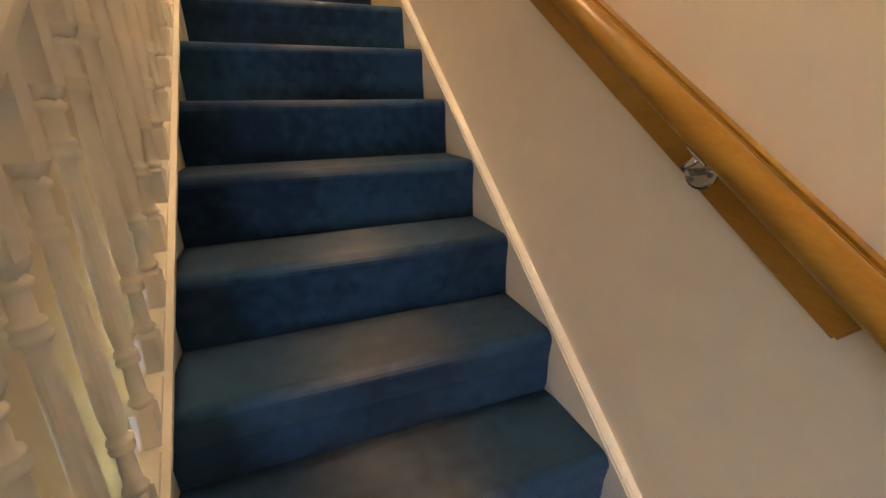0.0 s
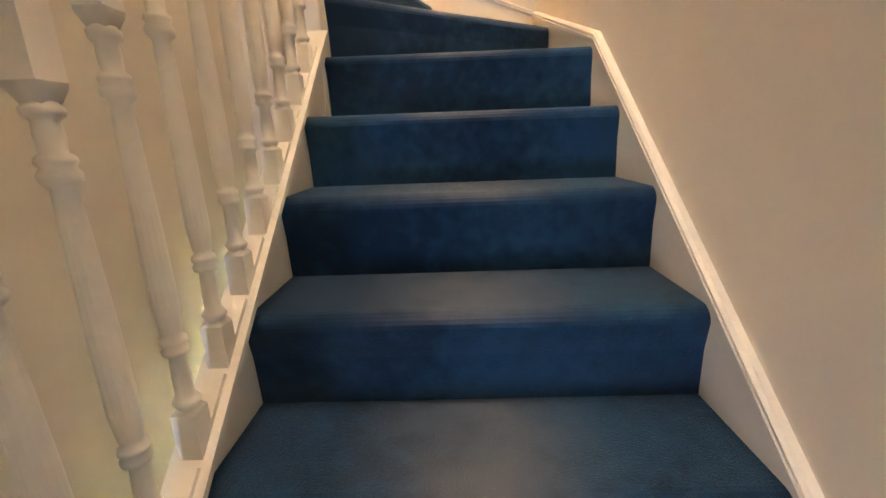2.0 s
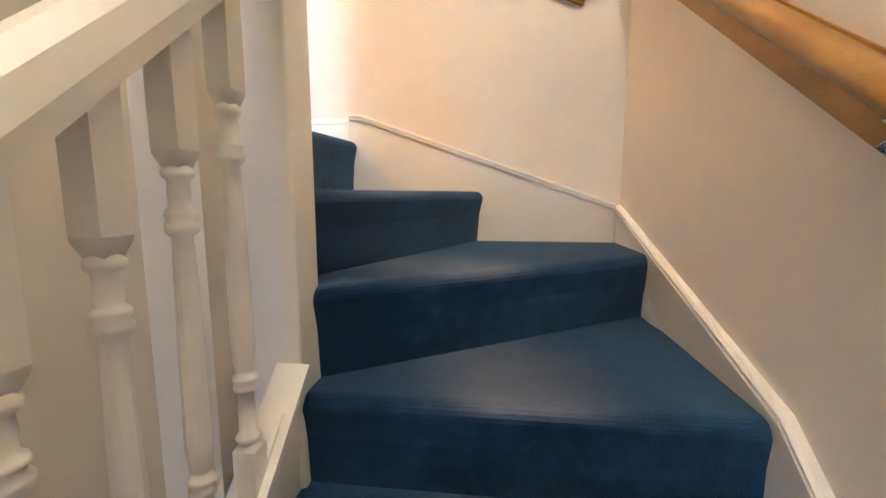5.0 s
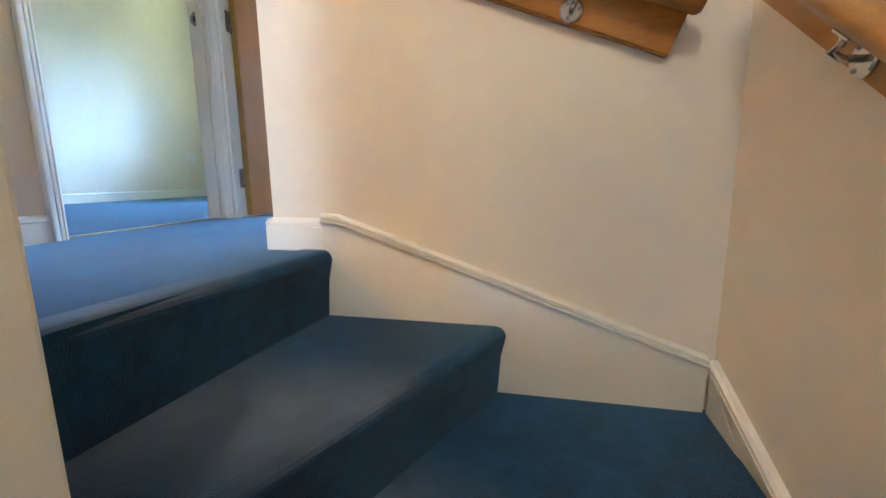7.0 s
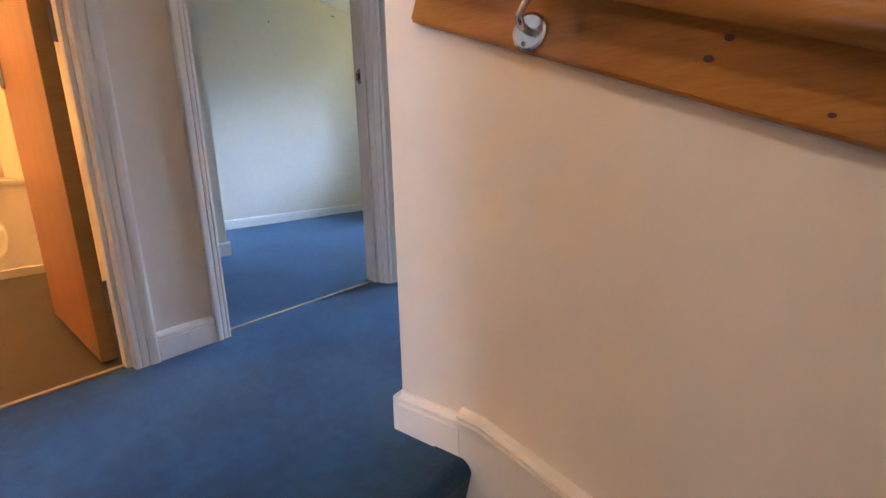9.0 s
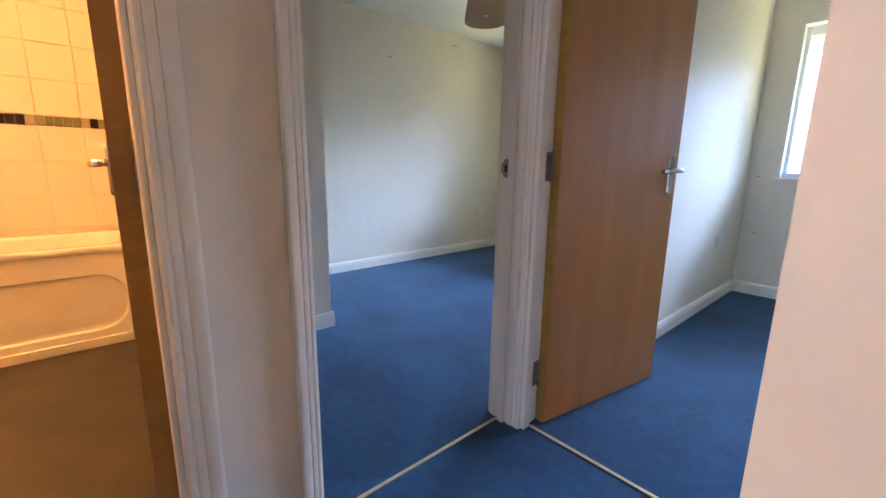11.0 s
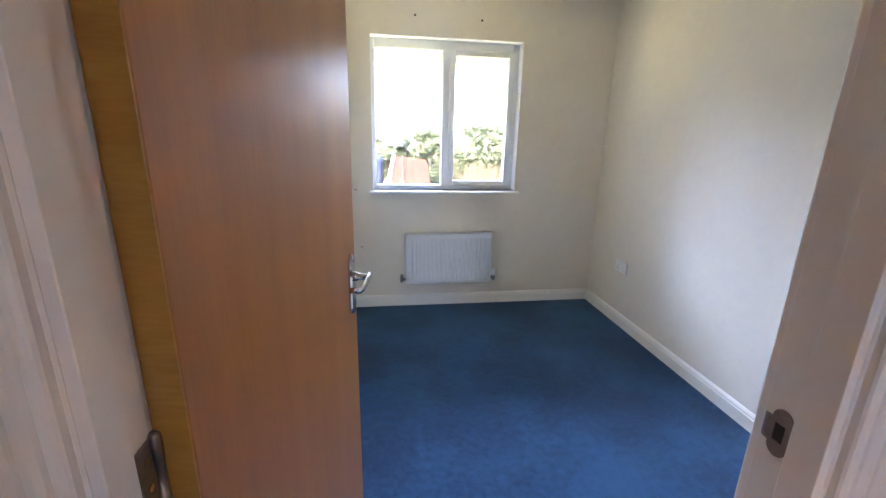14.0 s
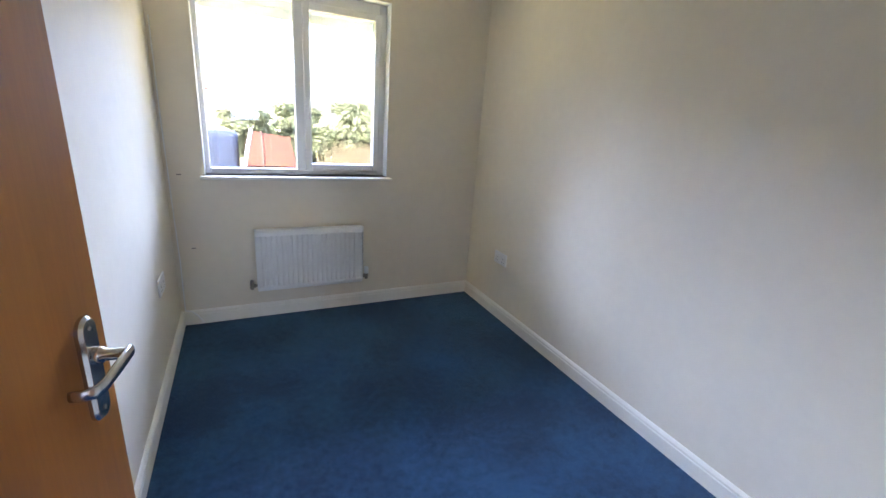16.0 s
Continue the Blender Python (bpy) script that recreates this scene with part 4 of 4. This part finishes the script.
curtain()


# ---- bathroom ----
def bath_tub():
    b = thing("bathtub", "white acrylic bath with moulded front panel", "bath")
    x0, x1, y0, y1, z = AX + 0.012, -3.93, -1.75, -0.036, 0.55
    def rr(ax, bx, ay, by, r, h, n=6):
        pts = []
        for cx, cy, s in ((bx - r, by - r, 0), (ax + r, by - r, 1), (ax + r, ay + r, 2), (bx - r, ay + r, 3)):
            for i in range(n + 1):
                a = math.pi / 2 * (s + i / n)
                pts.append(Vector((cx + r * math.cos(a), cy + r * math.sin(a), h)))
        return pts
    rows = [rr(x0, x1, y0, y1, 0.01, z - 0.035), rr(x0, x1 + 0.012, y0, y1, 0.014, z - 0.03), rr(x0, x1 + 0.014, y0, y1, 0.014, z - 0.006), rr(x0, x1 + 0.008, y0, y1, 0.014, z),
            rr(x0 + 0.05, x1 - 0.055, y0 + 0.09, y1 - 0.09, 0.16, z), rr(x0 + 0.06, x1 - 0.065, y0 + 0.1, y1 - 0.1, 0.16, z - 0.02),
            rr(x0 + 0.09, x1 - 0.09, y0 + 0.16, y1 - 0.16, 0.14, 0.2), rr(x0 + 0.12, x1 - 0.12, y0 + 0.22, y1 - 0.22, 0.12, 0.16)]
    bm = loft(rows, cap=False)
    bm.faces.new([v for v in bm.verts if abs(v.co.z - 0.16) < 1e-6])
    part("tub", bm, BATH, b, smooth=True)
    # panel with a sunken oval-cornered field
    def pr(ay, by, az, bz, r, x, n=6):
        pts = []
        for cy, cz, s in ((by - r, bz - r, 0), (ay + r, bz - r, 1), (ay + r, az + r, 2), (by - r, az + r, 3)):
            for i in range(n + 1):
                a = math.pi / 2 * (s + i / n)
                pts.append(Vector((x, cy + r * math.cos(a), cz + r * math.sin(a))))
        return pts
    rows = [pr(y0, y1, 0.0, z - 0.03, 0.002, x1 - 0.02), pr(y0, y1, 0.0, z - 0.03, 0.002, x1), pr(y0 + 0.13, y1 - 0.13, 0.09, z - 0.15, 0.13, x1), pr(y0 + 0.14, y1 - 0.14, 0.1, z - 0.16, 0.12, x1 - 0.012), pr(y0 + 0.155, y1 - 0.155, 0.115, z - 0.175, 0.11, x1 - 0.014)]
    bm = loft(rows, cap=False)
    bm.faces.new([v for v in bm.verts if abs(v.co.x - (x1 - 0.014)) < 1e-6])
    part("front_panel", bm, BATH, b, "moulded white bath panel", smooth=False)
    part("plinth", box((x1 - 0.004, y0, 0.0), (x1 + 0.012, y1, 0.05), 0.003), BATH, b)


bath_tub()


def bathroom_tiles():
    g = thing("wall_tiling", "cream glazed wall tiles with a mosaic border above the bath", "wall tiles", kind="structure")
    field = None
    nx = 0
    for iz in range(7):
        z0 = 0.585 + iz * 0.2 if iz < 3 else 0.60 + iz * 0.2
        h = 0.197
        if iz == 3:
            z0 = 1.245
        if iz > 3:
            z0 = 1.245 + (iz - 3) * 0.2
        if z0 + h > TOP:
            continue
        for iy in range(9):
            y1 = -0.034 - iy * 0.2
            t = box((0, -0.197, 0), (0.007, 0, h), 0.0015, 1) if field is None else None
            if field is None:
                ob = part("tile", t, TILE, g)
                field = ob
            else:
                ob = field.copy()
                scene.collection.objects.link(ob)
            ob.location = (AX, y1, z0)
    tones = [material(f"mosaic tone {i}", c, 0.15, vary=0.1, scale=20) for i, c in enumerate(((0.03, 0.018, 0.012), (0.42, 0.37, 0.2), (0.19, 0.2, 0.09), (0.3, 0.28, 0.15), (0.55, 0.48, 0.3)))]
    order = [2, 1, 0, 3, 2, 4, 3, 1, 0, 2, 3, 1, 2, 0]
    for i in range(42):
        y = -0.036 - i * 0.0405
        part("mosaic_tile", box((AX, y - 0.0385, 1.185), (AX + 0.008, y, 1.24), 0.0012, 1), tones[order[(i * 5 + i // 3) % len(order)]], g)


bathroom_tiles()


# ---- outdoors ----
GROUND = HALL - 0.15


def outdoors():
    bm = bmesh.new()
    s = 1500
    vs = [bm.verts.new(p) for p in ((-s, -s, GROUND), (s, -s, GROUND), (s, s, GROUND), (-s, s, GROUND))]
    bm.faces.new(vs)
    structure("ground", bm, GRASS, "sunlit dry grassy ground outside", "ground")
    eave = thing("eaves", "white plastic soffit and gutter over the window", "eaves", kind="structure")
    part("soffit", box((AX - 0.4, 4.0, 2.03), (XR + 0.4, 4.5, 2.045)), PVC, eave)
    part("fascia", box((AX - 0.4, 4.5, 1.965), (XR + 0.4, 4.52, 2.2)), PVC, eave)
    part("gutter", tube([(AX - 0.4, 4.575, 2.13), (XR + 0.4, 4.575, 2.13)], 0.055, 12), PVC, eave, smooth=True)
    # brick outbuilding with a red roof
    h = thing("outbuilding", "small red outbuilding with a sloping orange roof", "shed")
    cx, cy = -0.3, 23.0
    part("wall", box((cx - 0.95, cy - 1.0, GROUND), (cx + 0.95, cy + 1.2, GROUND + 1.5)), BRICK, h)
    a = [Vector((cx - 1.15, cy - 1.3, GROUND + 1.35)), Vector((cx - 1.15, cy + 1.4, GROUND + 1.35)), Vector((cx - 0.75, cy + 0.9, GROUND + 2.75))]
    b = [Vector((cx + 1.05, cy - 1.3, GROUND + 1.35)), Vector((cx + 1.05, cy + 1.4, GROUND + 1.35)), Vector((cx + 1.0, cy + 0.9, GROUND + 2.55))]
    part("roof", loft([a, b]), ROOF, h, "orange-red sloping roof")
    bb = [Vector((cx - 1.27, cy - 1.34, GROUND + 1.3)), Vector((cx - 0.85, cy + 0.9, GROUND + 2.86)), Vector((cx - 0.73, cy + 0.9, GROUND + 2.8)), Vector((cx - 1.13, cy - 1.34, GROUND + 1.3))]
    part("bargeboard", loft([bb, [p + Vector((0.02, -0.04, 0.02)) for p in bb]]), PVC, h, "white bargeboard")
    rows = [Vector((cx - 0.42, cy - 1.32, GROUND + 1.37)), Vector((cx - 0.36, cy - 1.32, GROUND + 1.37)), Vector((cx - 0.30, cy + 0.86, GROUND + 2.74)), Vector((cx - 0.35, cy + 0.86, GROUND + 2.74))]
    part("roof_batten", loft([rows, [p + Vector((0, -0.03, 0.04)) for p in rows]]), BARK, h)
    f = thing("distant_house", "far pale house with a red hipped roof", "house")
    x0, x1, y0, y1, ze = -8.4, -4.1, 60.0, 66.0, 2.9
    part("wall", box((x0 + 0.2, y0 + 0.2, GROUND), (x1 - 0.2, y1 - 0.2, ze)), CEIL, f)
    eaves = [Vector(p) for p in ((x0, y0, ze), (x1, y0, ze), (x1, y1, ze), (x0, y1, ze))]
    ridge = [Vector(p) for p in ((-6.5, 62.4, 3.75), (-6.0, 62.4, 3.75), (-6.0, 63.6, 3.75), (-6.5, 63.6, 3.75))]
    part("roof", loft([eaves, ridge]), ROOF, f, "red tiled hipped roof")
    t = thing("covered_stack", "blue tarpaulin-covered stack beyond the garden", "tarpaulin")
    part("cover", box((cx - 3.6, cy + 0.5, GROUND), (cx - 1.35, cy + 2.0, GROUND + 2.7), 0.25, 3), SLATE, t)


outdoors()


def clump_mesh(rng, n, spread, size):
    verts, faces = [], []
    for _ in range(n):
        while True:
            p = Vector((rng.uniform(-1, 1), rng.uniform(-1, 1), rng.uniform(-1, 1)))
            if p.length < 1:
                break
        p = Vector((p.x * spread[0], p.y * spread[1], p.z * spread[2])) * (0.6 + 0.4 * rng.random())
        d = Vector((rng.gauss(0, 1), rng.gauss(0, 1), rng.gauss(0, 0.7) + 0.3)).normalized()
        s = d.orthogonal().normalized()
        s = (s + d.cross(s) * rng.uniform(-2, 2)).normalized()
        k = size * rng.uniform(0.6, 1.4)
        i = len(verts)
        verts += [p - d * k, p + s * k * 0.45, p + d * k, p - s * k * 0.45]
        faces.append((i, i + 1, i + 2, i + 3))
    return verts, faces


def tree(rng, x, y, h, w, label):
    t = thing("tree", label, "tree", "trees beyond the garden", at=Matrix.Translation((x, y, GROUND)))
    bm = turned([(0, w * 0.05), (h * 0.2, w * 0.04), (h * 0.55, w * 0.025), (h * 0.85, w * 0.008)], (0, 0, 0), "z", 9)
    part("trunk", bm, BARK, t, smooth=True)
    verts, faces = [], []
    for i in range(11):
        a, r = rng.uniform(0, 6.28), w * 0.5 * math.sqrt(rng.random())
        z = h * rng.uniform(0.3, 0.95)
        r *= 1.1 - 0.55 * z / h
        c = Vector((math.cos(a) * r, math.sin(a) * r, z))
        v, f = clump_mesh(rng, 800, (w * 0.24, w * 0.24, h * 0.13), 0.12)
        off = len(verts)
        verts += [p + c for p in v]
        faces += [tuple(j + off for j in q) for q in f]
        if i < 5:
            part("limb", tube([(0, 0, h * 0.25 + 0.05 * i * h), tuple(c * 0.6 + Vector((0, 0, z * 0.3))), tuple(c)], w * 0.012, 6), BARK, t)
    me = bpy.data.meshes.new("crown")
    me.from_pydata(verts, [], faces)
    me.materials.append(LEAF)
    ob = new("crown", me)
    ob.parent = t


rng = random.Random(4)
for x, y, h, w in ((1.2, 26, 3.5, 2.8), (3.6, 25, 4.0, 3.2), (5.6, 24, 4.3, 3.4), (8.0, 25, 4.2, 3.6), (11, 28, 4.6, 4.5), (-1.2, 30, 3.6, 3.4), (2.2, 33, 4.2, 4.5), (15, 31, 5, 5), (6.5, 33, 4.6, 5), (20, 36, 5.5, 6)):
    tree(rng, x, y, h, w, "leafy green garden tree in hazy sunlight")

verts, faces = [], []
for i in range(5200):
    x, y = rng.uniform(1.6, 16), rng.uniform(16, 24)
    if abs(x + 0.8) < 3.4 and abs(y - 23) < 2.6:
        continue
    hh, lean = rng.uniform(1.0, 2.6), rng.uniform(-0.4, 0.4)
    i0 = len(verts)
    verts += [Vector((x - 0.03, y, GROUND)), Vector((x + 0.03, y, GROUND)), Vector((x + lean + 0.012, y + 0.1, GROUND + hh)), Vector((x + lean - 0.012, y + 0.1, GROUND + hh))]
    faces.append((i0, i0 + 1, i0 + 2, i0 + 3))
me = bpy.data.meshes.new("reeds")
me.from_pydata(verts, [], faces)
me.materials.append(STRAW)
tagged(new("reeds", me), "tall pale dry grasses and stems in the garden", "grass", kind="stuff")
